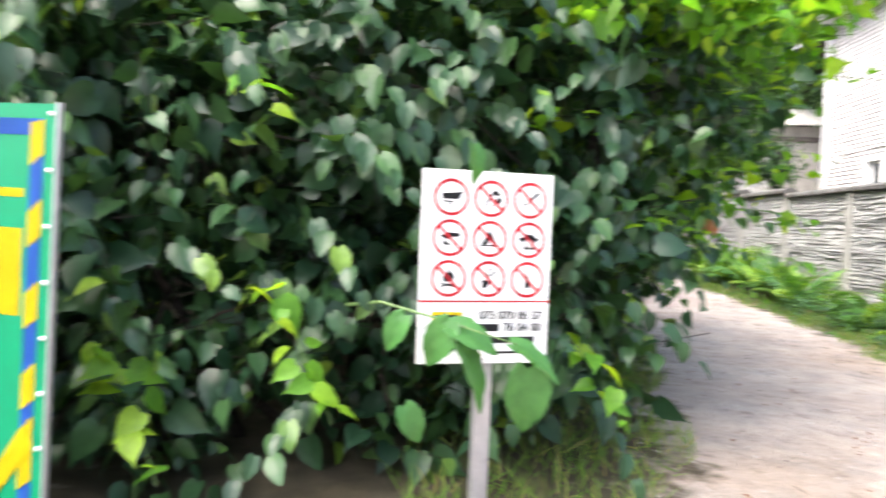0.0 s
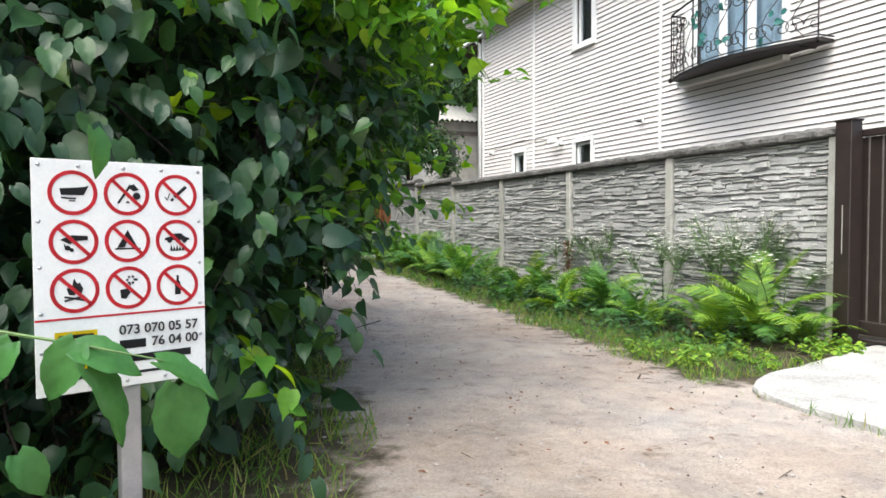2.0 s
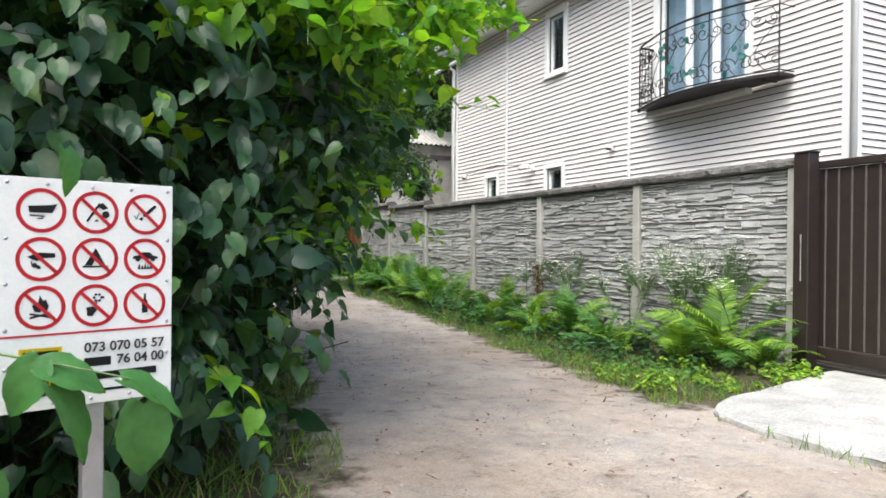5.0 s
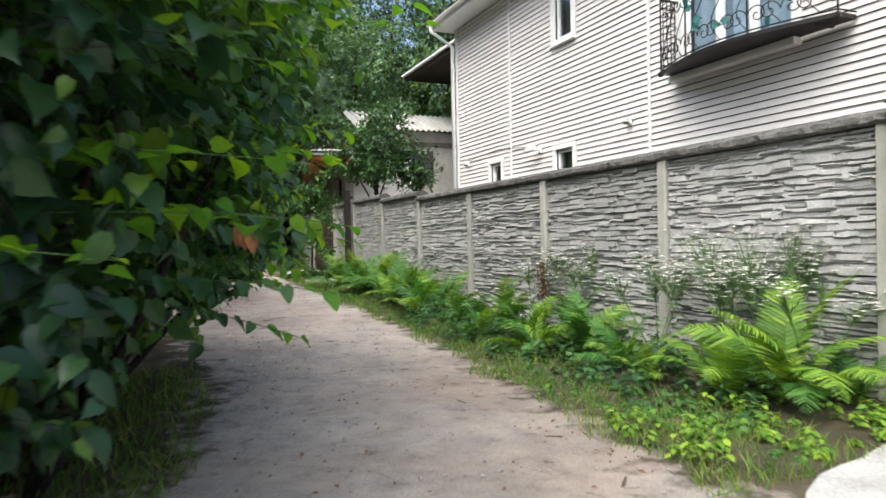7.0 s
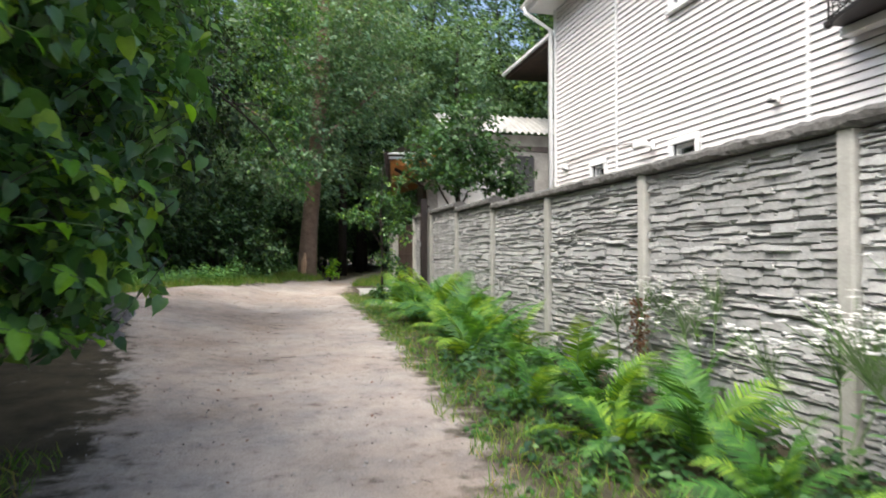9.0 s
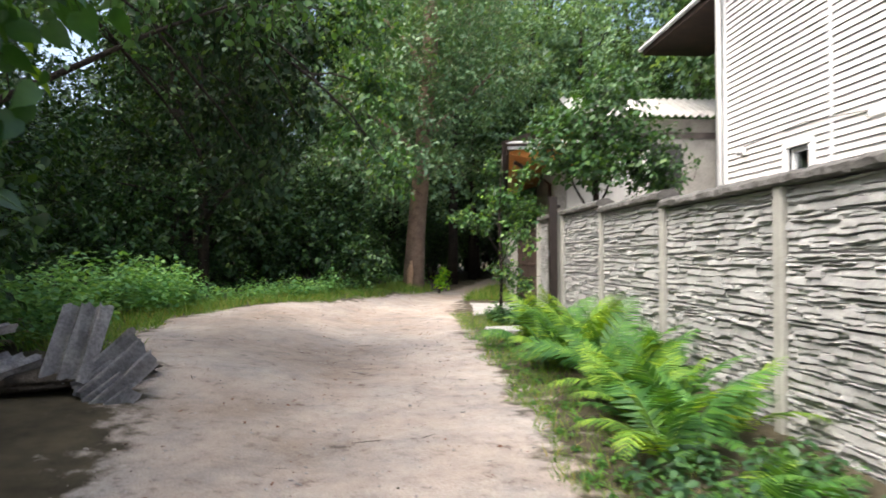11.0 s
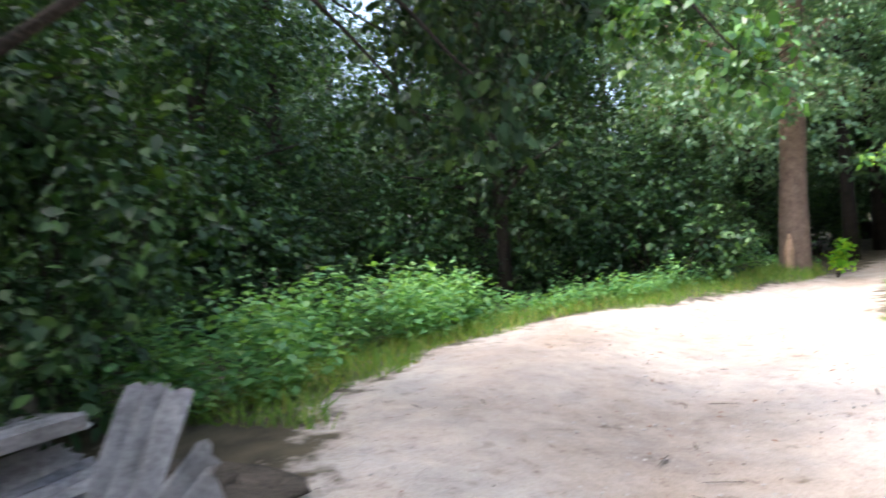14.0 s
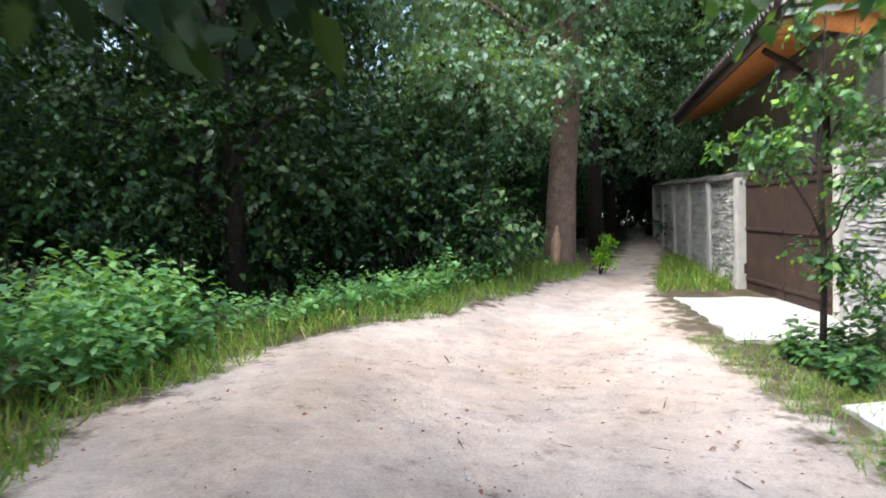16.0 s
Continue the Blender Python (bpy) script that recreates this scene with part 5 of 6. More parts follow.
def build_near_bush():
    rng = np.random.default_rng(21)
    b = thing("lime_bush", "big leafy bush with large heart-shaped leaves leaning over the lane", "bush", m=None)
    bm = bmesh.new()
    for c, r in NEAR_BLOBS:
        foot = (c[0] * 0.5 + 0.1, 4.2 + (c[1] - 4.2) * 0.6, -0.05)
        limb(foot, c, 0.035, 0.012, bm, 0.1)
        for k in range(5):
            u = Vector([random.gauss(0, 1) for _ in range(3)]).normalized()
            limb(c, [c[i] + u[i] * r[i] * 0.8 for i in range(3)], 0.012, 0.004, bm, 0.1, 3)
    part("branchwork", bm, M_BARK, b)
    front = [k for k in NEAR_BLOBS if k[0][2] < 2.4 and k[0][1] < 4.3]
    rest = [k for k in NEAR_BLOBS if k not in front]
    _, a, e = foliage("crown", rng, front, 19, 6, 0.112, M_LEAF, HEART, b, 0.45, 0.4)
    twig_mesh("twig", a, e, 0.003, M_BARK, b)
    # the upper leaves get the green with sky light put into it
    _, a, e = foliage("upper_crown", rng, rest, 30, 7, 0.082, M_HAZEL_LIT, HEART, b, 0.4, 0.35)
    twig_mesh("upper_twig", a[::2], e[::2], 0.003, M_BARK, b)
    # young shoots that reach out over the lane
    tips = [((1.3, 3.6, 2.0), (2.95, 4.0, 2.2), 14), ((1.2, 3.5, 2.5), (3.25, 4.05, 2.85), 18), ((1.2, 3.7, 1.5), (2.52, 4.0, 1.6), 12), ((1.3, 3.8, 1.3), (2.5, 4.1, 1.38), 10), ((1.2, 3.7, 1.8), (2.3, 3.9, 1.98), 10), ((1.4, 3.6, 2.5), (2.7, 4.0, 2.6), 12), ((1.2, 3.4, 2.3), (2.0, 3.5, 2.4), 9), ((1.0, 3.1, 1.2), (1.75, 3.6, 1.25), 7),
            ((0.6, 2.9, 1.6), (1.25, 3.2, 1.75), 6), ((1.6, 5.0, 1.9), (2.7, 5.2, 1.95), 9), ((1.7, 6.0, 1.4), (2.8, 6.3, 1.45), 8), ((1.8, 6.9, 1.9), (2.85, 7.6, 1.75), 9), ((2.0, 7.3, 2.2), (2.8, 8.0, 1.65), 9),
            ((-0.6, 2.6, 1.9), (-0.25, 2.2, 1.65), 6), ((-0.3, 2.4, 0.9), (0.05, 2.05, 0.55), 7), ((0.9, 2.9, 0.7), (1.15, 2.6, 0.45), 6), ((-0.9, 2.3, 0.7), (-0.5, 1.95, 0.35), 7), ((1.2, 3.4, 2.9), (2.2, 3.6, 3.05), 10), ((-1.2, 2.3, 2.1), (-0.9, 1.95, 1.95), 5), ((1.0, 3.0, 2.7), (1.75, 3.1, 2.65), 8)]
    at, al, up, sz, ta, te = [], [], [], [], [], []
    for p0, p1, n in tips:
        n = int(n * 1.9)
        p0, p1 = np.array(p0), np.array(p1)
        d = unit(p1 - p0)
        s = unit(np.cross(d, [0, 0, 1.0]))
        for i in range(n):
            f = (i + 1) / n
            q = p0 + (p1 - p0) * f + np.array([0, 0, -0.10 * f * f])
            ta.append(q), te.append(p0 + (p1 - p0) * (f - 1 / n) + np.array([0, 0, -0.10 * (f - 1 / n) ** 2]))
            at.append(q + rng.normal(size=3) * np.array([0.02, 0.05, 0.03])), al.append(d * 0.5 + s * (1 if i % 2 else -1) * 0.9 + np.array([0, 0, -0.12]) + rng.normal(size=3) * 0.35)
            up.append(np.array([0, -0.25, 1.0]) + rng.normal(size=3) * 0.4), sz.append(0.125 * (1.1 - 0.45 * f) * rng.uniform(0.55, 1.25))
    _, a, e = foliage("young_foliage", rng, [((1.5, 3.5, 2.35), (0.45, 0.2, 0.32)), ((2.2, 3.8, 2.62), (0.65, 0.2, 0.16)), ((2.95, 4.03, 2.76), (0.4, 0.15, 0.08)), ((2.2, 3.9, 2.22), (0.35, 0.2, 0.15)), ((1.05, 2.9, 2.2), (0.35, 0.15, 0.28)), ((1.9, 3.6, 3.0), (0.8, 0.3, 0.22)), ((1.75, 3.1, 2.2), (0.25, 0.15, 0.35)), ((2.35, 3.6, 2.45), (0.35, 0.12, 0.22)), ((1.2, 3.0, 2.75), (0.5, 0.2, 0.3)), ((0.7, 2.8, 2.5), (0.3, 0.15, 0.25)), ((1.65, 3.2, 2.65), (0.4, 0.15, 0.25))], 26, 7, 0.088, M_YOUNG, HEART, b, 0.2, 0.3, "bright yellow-green young leaves")
    twig_mesh("young_twig", a, e, 0.0025, M_STEM, b)
    at, al, up, sz = np.array(at), np.array(al), np.array(up), np.array(sz)
    for pick, mat, name, label in ((at[:, 1] < 6.3, M_YOUNG, "young_shoot", "bright yellow-green young leaves"), (at[:, 1] >= 6.3, M_LEAF, "hanging_shoot", "")):
        tagged(link(name, scatter(name, HEART, at[pick], al[pick], up[pick], sz[pick], mat), None, b, label), kind="stuff")
    twig_mesh("shoot_twig", np.array(ta), np.array(te), 0.003, M_STEM, b)
    # large leaves hanging before the sign
    big = [((0.436, 1.95, 0.825), (-0.5, 0, -0.85), (0.0, -0.8, 0.6), 0.15), ((0.44, 1.95, 0.812), (0.95, 0, -0.32), (0.1, -0.6, 0.8), 0.155), ((0.466, 1.93, 0.76), (0.54, -0.1, -0.84), (0.9, -0.35, 0.3), 0.20), ((0.687, 1.94, 0.69), (0.0, 0, -1), (0.1, -1.0, 0.3), 0.195),
           ((0.636, 1.95, 0.763), (0.9, 0, -0.44), (0.25, -0.28, 0.9), 0.175), ((0.49, 1.95, 1.385), (0.2, -0.1, -1), (0.8, -0.6, 0.2), 0.11), ((0.30, 1.95, 0.55), (0.5, 0, -0.9), (0.1, -0.8, 0.6), 0.12), ((0.29, 1.95, 0.84), (-0.5, 0, -0.8), (0, -0.7, 0.7), 0.12)]
    for k, (p, way, top, s) in enumerate(big):
        me = scatter("large_leaf", VEINED, np.array([p]), np.array([way], float), np.array([top], float), np.array([s]), M_BIG)
        link("large_leaf", me, None, b, "large toothed leaf hanging before the sign")
    # a few withered leaves caught in the twigs
    for k in range(3):
        me = scatter("withered_leaf", VEINED, np.array([[2.28 + 0.02 * k, 5.12, 1.29 - 0.02 * k]]), np.array([[0.3 * (k - 1), -0.1, -1.0]]), np.array([[0.3 * (k - 1), -1.0, 0.2]]), np.array([0.10]), M_WITHERED)
        link("withered_leaf", me, None, b, "withered orange-brown leaf")
    # the outermost leaves of the bush's face, in drooping rows
    at, al, up, sz = [], [], [], []
    for k in range(46):
        o = np.array([rng.uniform(-1.5, 1.25), 0, rng.uniform(0.35, 2.35)])
        o[1] = 2.42 + 0.45 * abs(o[0] + 0.1) * (o[0] > -0.1) + rng.uniform(-0.12, 0.15)
        d = unit(np.array([rng.uniform(-0.6, 1.0), -0.35, rng.uniform(-0.35, 0.05)]))
        for i in range(5):
            at.append(o + d * 0.085 * i + np.array([0, 0, -0.006 * i * i]))
            al.append(d * 0.45 + np.array([0.25 * (-1) ** i, -0.25, -0.75]) + rng.normal(size=3) * 0.2)
            up.append(np.array([0.1, -0.75, 0.65]) + rng.normal(size=3) * 0.25)
            sz.append(rng.uniform(0.085, 0.14) * (1 - 0.08 * i))
    tagged(link("front_leaf", scatter("front_leaf", VEINED, np.array(at), np.array(al), np.array(up), np.array(sz), M_FRONT), None, b), kind="stuff")
    at, al, up, sz, ta, te = [], [], [], [], [], []
    for y in (4.3, 4.8, 5.4, 6.0, 6.7):
        for z in (1.05, 1.4, 1.72, 2.05, 2.4, 2.75):
            p0 = np.array([1.55 + 0.12 * (y - 4.3) + rng.uniform(-0.1, 0.1), y + rng.uniform(-0.2, 0.2), z + rng.uniform(-0.12, 0.12)])
            d = unit(np.array([0.9, rng.uniform(-0.55, 0.1), rng.uniform(-0.12, 0.12)]))
            reach, side = rng.uniform(0.75, 1.2), unit(np.cross(d, [0, 0, 1.0]))
            for i in range(13):
                f = (i + 1) / 13
                q = p0 + d * reach * f - np.array([0, 0, 0.14 * f * f])
                ta.append(q), te.append(p0 + d * reach * (f - 1 / 13) - np.array([0, 0, 0.14 * (f - 1 / 13) ** 2]))
                at.append(q)
                al.append(d * 0.45 + side * (1 if i % 2 else -1) * 0.75 + np.array([0, -0.1, -0.45]) + rng.normal(size=3) * 0.18)
                up.append(np.array([0.25, -0.45, 0.85]) + rng.normal(size=3) * 0.2)
                sz.append(rng.uniform(0.085, 0.125) * (1.1 - 0.4 * f))
    at, al, up, sz = np.array(at), np.array(al), np.array(up), np.array(sz)
    tips = np.arange(len(at)) % 13 > 9
    # rows over the lane: sky light is in the leaf colour here too
    for pick, mat, name, label in ((~tips, M_HAZEL_LIT, "tier_leaf", ""), (tips, M_YOUNG, "tip_leaf", "bright yellow-green young leaves")):
        tagged(link(name, scatter(name, VEINED, at[pick], al[pick], up[pick], sz[pick], mat), None, b, label), kind="stuff")
    twig_mesh("tier_twig", np.array(ta), np.array(te), 0.003, M_STEM, b)
    bm = bmesh.new()
    tube([(0.0, 2.5, 0.80), (0.2, 2.05, 0.87), (0.44, 1.955, 0.825), (0.65, 1.955, 0.765)], [0.008, 0.005, 0.004, 0.002], 5, bm)
    part("sign_twig", bm, M_STEM, b)


build_near_bush()


# ---- trees ----
def build_tree(name, label, base, trunk, limbs, blobs, density, size, mat, shape, seed, bark=M_BARK, low=0.5, per=6, hang=0.35, sides=9):
    """A tree in local coordinates: a trunk path with radii, limbs that reach each part of the crown."""
    rng = np.random.default_rng(seed)
    random.seed(seed)
    t = thing(name, label, "tree", m=pose(*base))
    part("trunk", tube([p[:3] for p in trunk], [p[3] for p in trunk], sides, None, 0.06), bark, t, smooth=True)
    for a, b, r in limbs:
        bm = bmesh.new()
        limb(a, b, r, r * 0.3, bm, 0.12, 6)
        part("limb", bm, bark, t, smooth=True)
    _, a, e = foliage("crown", rng, blobs, density, per, size, mat, shape, t, low, hang)
    twig_mesh("twig", a[::2], e[::2], 0.005, bark, t)
    return t


# old leaning tree over the bay
# crown clumps at (-1.0, -1.6) and (-2.6, 0.8) are added to shade the trunk
build_tree("leaning_tree", "dark leaning tree with a low spreading crown over the bare ground", (0.05, 11.4, 0.40),
           [(0, 0, -0.3, 0.20), (0.03, 0.02, 0.5, 0.155), (-0.05, 0.1, 1.6, 0.13), (-0.15, 0.2, 3.2, 0.11), (0.0, 0.3, 5.0, 0.07), (0.2, 0.3, 6.5, 0.03)],
           [((-0.05, 0, 0.25), (-2.2, -0.3, 2.6), 0.12), ((-0.1, 0.1, 1.8), (2.0, 1.6, 3.5), 0.045), ((-0.1, 0.2, 2.6), (2.5, 0.2, 3.9), 0.09), ((0, 0.3, 3.0), (1.0, 3.0, 4.2), 0.09), ((-0.1, 0.2, 2.8), (-1.5, 2.5, 4.5), 0.09), ((-0.1, 0.1, 2.4), (0.8, -2.2, 3.6), 0.08)],
           [((1.5, -0.8, 3.3), (1.4, 1.3, 0.9)), ((2.1, 1.1, 3.6), (1.2, 1.2, 0.7)), ((0.5, 2.2, 4.2), (1.6, 1.5, 1.0)), ((-1.6, 1.8, 4.4), (1.7, 1.6, 1.2)), ((0.3, -2.2, 3.0), (1.5, 1.2, 1.3)), ((-2.4, -0.6, 3.2), (1.5, 1.5, 1.2)), ((0.2, 0.3, 5.8), (2.2, 2.2, 1.2)), ((0.9, -1.9, 2.4), (0.7, 0.7, 0.6)), ((2.2, -0.3, 4.6), (1.4, 1.4, 0.9)), ((-1.5, -2.2, 1.8), (1.3, 1.1, 1.3)), ((-1.0, -1.6, 3.8), (1.6, 1.4, 1.1)), ((-2.6, 0.8, 1.6), (1.2, 1.2, 1.4)), ((-0.4, -0.4, 3.6), (1.2, 1.0, 0.8)), ((0.6, -0.55, 2.4), (0.7, 0.45, 0.7)), ((-0.5, -0.7, 1.5), (0.7, 0.5, 0.7))],
           14, 0.085, M_WOODS, OVAL, 31)
# its low twigs that hang over the lane
R2 = np.random.default_rng(8)
over = thing("hanging_branch", "leafy branch hanging over the lane", "branch")
for p0, p1 in (((2.05, 13.0, 3.88), (3.3, 14.4, 2.9)), ((2.1, 13.05, 3.8), (2.6, 14.3, 3.0)), ((2.6, 13.5, 3.5), (3.65, 14.25, 2.4)), ((2.05, 13.0, 3.9), (2.9, 14.7, 4.5)), ((2.0, 13.0, 3.9), (1.8, 14.5, 3.4)), ((2.6, 13.8, 3.5), (3.4, 14.8, 3.6))):
    bm = bmesh.new()
    limb(p0, p1, 0.016, 0.005, bm, 0.06, 6)
    part("limb", bm, M_BARK, over)
# outer leaves take the green brightened for sky light
_, a, e = foliage("crown", R2, [((3.60, 14.25, 2.42), (0.34, 0.34, 0.36)), ((3.15, 14.45, 2.9), (0.5, 0.42, 0.45)), ((3.4, 14.7, 3.5), (0.5, 0.5, 0.5)), ((3.05, 14.9, 4.4), (0.75, 0.65, 0.6)), ((3.3, 14.8, 5.2), (0.8, 0.7, 0.5))], 40, 6, 0.075, M_HAZEL_LIT, OVAL, over, 0.15, 0.5)
# inner leaves: the same branch, darkened in colour for the shade inside it
_, a2, e2 = foliage("inner_crown", R2, [((2.55, 14.55, 3.25), (0.55, 0.45, 0.65)), ((2.5, 14.7, 4.1), (0.75, 0.55, 0.6)), ((1.9, 14.6, 3.6), (0.6, 0.45, 0.7)), ((2.1, 14.9, 4.9), (0.9, 0.7, 0.6)), ((1.2, 14.8, 4.4), (0.8, 0.6, 0.7))], 26, 6, 0.085, M_SHADE_LEAF, OVAL, over, 0.15, 0.5)
a, e = np.concatenate([a, a2]), np.concatenate([e, e2])
twig_mesh("twig", a, e, 0.003, M_BARK, over)

# boughs of the leaning tree down over the lane's edge, shade in their colour
bough = thing("dark_bough", "leafy bough hanging low over the edge of the lane, shade in its leaf colour", "branch")
for a, b in (((0.1, 11.8, 4.6), (2.1, 13.9, 3.1)), ((0.1, 12.0, 4.4), (1.2, 14.4, 3.2)), ((1.2, 13.0, 3.9), (2.3, 13.7, 2.4)), ((0.6, 13.0, 3.9), (1.5, 14.2, 2.5))):
    bm = bmesh.new()
    limb(a, b, 0.025, 0.006, bm, 0.06, 6)
    part("limb", bm, M_BARK, bough)
_, a, e = foliage("crown", R2, [((2.15, 13.95, 3.0), (0.42, 0.45, 0.7)), ((2.25, 13.65, 2.35), (0.28, 0.25, 0.28)), ((1.5, 14.3, 3.1), (0.5, 0.45, 0.5)), ((1.9, 13.2, 3.7), (0.8, 0.7, 0.45)), ((2.50, 13.35, 2.04), (0.19, 0.14, 0.15)), ((2.15, 13.5, 2.17), (0.34, 0.2, 0.15)), ((1.7, 13.6, 2.35), (0.4, 0.25, 0.2))], 24, 6, 0.085, M_SHADE_LEAF, OVAL, bough, 0.15, 0.6)
twig_mesh("twig", a, e, 0.003, M_BARK, bough)

# garden tree behind the fence and young tree by the slabs
build_tree("garden_tree", "small dense garden tree behind the concrete fence", (7.2, 18.0, 0.1), [(0, 0, -0.2, 0.08), (0.02, 0.0, 1.4, 0.07), (0, 0.05, 3.0, 0.05), (0, 0, 4.6, 0.02)],
           [((0, 0, 1.8), (-0.9, -0.4, 3.2), 0.03), ((0, 0, 2.0), (0.9, 0.3, 3.4), 0.03), ((0, 0.02, 2.4), (0.1, 0.9, 3.9), 0.03)],
           [((-0.65, 0, 3.2), (0.75, 0.7, 0.5)), ((0.8, 0, 3.2), (0.85, 0.7, 0.6)), ((0.1, 0.1, 3.7), (1.0, 0.8, 0.6)), ((0.3, 0, 4.3), (0.7, 0.6, 0.45)), ((1.15, 0.1, 2.75), (0.6, 0.6, 0.45)), ((-0.2, -0.3, 2.85), (0.7, 0.6, 0.4))], 34, 0.10, M_WOODS, OVAL, 41)
build_tree("young_tree", "slim young tree with pale leaves between the concrete slabs", (5.5, 18.1, 0.3), [(0, 0, -0.2, 0.03), (0.02, 0.01, 0.9, 0.026), (-0.02, 0.02, 1.8, 0.02), (0.03, 0, 2.9, 0.008)],
           [((0, 0, 1.1), (-0.6, -0.2, 1.9), 0.012), ((0, 0, 1.0), (0.5, -0.3, 1.7), 0.012), ((0, 0, 1.6), (-0.2, 0.4, 2.6), 0.01)],
           [((-0.5, -0.1, 1.75), (0.5, 0.45, 0.3)), ((0.35, -0.1, 1.45), (0.45, 0.45, 0.4)), ((0.05, 0.15, 2.2), (0.5, 0.45, 0.35)), ((-0.15, 0, 2.75), (0.25, 0.25, 0.25)), ((0.1, 0.1, 0.85), (0.4, 0.4, 0.3)), ((0.5, 0.2, 1.95), (0.45, 0.45, 0.35)), ((0.4, -0.2, 0.6), (0.35, 0.4, 0.25)), ((0.45, 0.1, 2.6), (0.3, 0.3, 0.25))], 30, 0.07, M_HAZEL_LIT, OVAL, 43, low=0.15)

# added tree: its near-black leaves stand for a void of deep shade
build_tree("shade_mass_tree", "dense broad tree added in a shaded gap at the edge of the woods, shade in its colour", (-0.4, 20.6, 0.55), [(0, 0, -0.3, 0.13), (0.05, 0, 1.5, 0.11), (-0.1, 0.1, 4.5, 0.09), (0, 0, 9.5, 0.03)],
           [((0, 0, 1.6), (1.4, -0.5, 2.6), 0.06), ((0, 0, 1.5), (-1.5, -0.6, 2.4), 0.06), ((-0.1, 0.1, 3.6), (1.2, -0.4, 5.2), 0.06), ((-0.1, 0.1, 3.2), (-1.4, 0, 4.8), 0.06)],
           [((0.9, -0.3, 1.3), (0.8, 0.8, 0.8)), ((-0.9, -0.4, 1.2), (0.9, 0.8, 0.9)), ((0.0, -0.6, 2.0), (0.9, 0.7, 0.8)), ((1.3, -0.4, 2.7), (1.0, 0.9, 0.8)), ((-1.4, -0.5, 2.7), (1.0, 0.9, 0.9)), ((0.1, -0.6, 3.7), (1.2, 0.9, 0.9)), ((1.2, -0.3, 4.9), (1.1, 1.0, 0.9)), ((-1.3, 0.0, 5.0), (1.1, 1.0, 0.9)), ((0.0, 0.0, 6.6), (1.5, 1.3, 1.0)), ((0.0, 0.2, 8.5), (1.2, 1.2, 1.1))], 12, 0.10, M_SHADE_LEAF, OVAL, 49)
# the big trunk by the trail
build_tree("big_tree", "tall tree with a thick brown trunk and a pale bare scar", (4.15, 25.0, 0.55), [(-0.08, 0, -0.4, 0.37), (-0.05, 0, 0.3, 0.29), (0.03, 0, 1.6, 0.25), (0.2, 0.1, 3.5, 0.24), (0.45, 0.1, 7, 0.22), (0.5, 0, 12, 0.1)],
           [((0.25, 0.1, 3.6), (-2.0, -0.8, 5.2), 0.10), ((0.3, 0.1, 4.2), (2.2, -0.5, 6.0), 0.10), ((0.4, 0.1, 6.0), (-1.5, 1.5, 8.5), 0.10)],
           [((-1.8, -0.8, 5.0), (2.0, 1.6, 1.2)), ((2.0, -0.5, 6.0), (1.9, 1.7, 1.2)), ((-1.2, 1.0, 7.8), (2.4, 2.0, 1.6)), ((1.0, 0.5, 9.5), (2.6, 2.4, 2.0)), ((-0.4, -1.2, 3.5), (1.4, 1.0, 0.6)), ((-1.5, -2.4, 3.2), (1.3, 1.0, 0.7)), ((-1.0, -2.0, 2.5), (0.9, 0.7, 0.5)), ((0.5, -0.9, 4.8), (1.3, 0.8, 0.9)), ((0.4, -1.0, 6.3), (1.4, 0.9, 1.0)), ((0.3, 0, 12.5), (2.4, 2.4, 1.8)), ((-0.7, -1.2, 3.1), (0.9, 0.6, 0.5)), ((0.7, -1.0, 3.3), (0.8, 0.6, 0.5)), ((1.2, -1.5, 7.5), (1.6, 1.3, 1.2))], 17, 0.105, M_HAZY, OVAL, 45, M_BARK_PALE, sides=14)
part("bare_scar", tube([(3.98, 24.69, 0.62), (4.0, 24.70, 1.05), (4.03, 24.72, 1.35)], [0.075, 0.09, 0.02], 7), M_SCAR, bpy.data.objects["big_tree"], "pale bare patch on the trunk").matrix_world = Matrix.Identity(4)


for bx, by, hh, sd in ((5.6, 30.4, 13.0, 46), (6.75, 34.5, 14.0, 47), (2.6, 28.4, 12.0, 48)):
    build_tree("slender_tree", "tall slender tree with a bare dark trunk by the trail", (bx, by, 0.5), [(0, 0, -0.3, 0.20), (0.04, 0, 2.0, 0.16), (0.1, 0.1, 6.0, 0.12), (0.0, 0.1, hh, 0.03)],
               [((0.06, 0, 3.8), (-1.4, -0.6, 5.6), 0.05), ((0.08, 0, 4.6), (1.5, 0.4, 6.6), 0.05)],
               [((-1.3, -0.6, 5.4), (1.4, 1.2, 0.9)), ((1.4, 0.4, 6.5), (1.5, 1.3, 1.0)), ((-0.2, 0.2, 8.0), (1.9, 1.7, 1.3)), ((0.4, -0.4, 10.0), (1.8, 1.8, 1.3)), ((0.0, 0.1, hh - 0.6), (1.3, 1.3, 1.0)), ((0.2, -0.9, 4.4), (0.9, 0.7, 0.4))], 10, 0.13, M_HAZY, SMALL, sd, sides=8)


def shrub(name, label, x, y, blobs, density, size, mat, seed, shape=OVAL, low=0.3):
    rng = np.random.default_rng(seed)
    s = thing(name, label, "bush", m=pose(x, y, ground_z(x, y)))
    bm = bmesh.new()
    for c, r in blobs:
        limb((c[0] * 0.2, c[1] * 0.2, -0.1), c, 0.02, 0.006, bm, 0.1, 4)
    part("stem", bm, M_BARK, s)
    _, a, e = foliage("crown", rng, blobs, density, 6, size, mat, shape, s, low)
    twig_mesh("twig", a[::2], e[::2], 0.004, M_BARK, s)
    return s


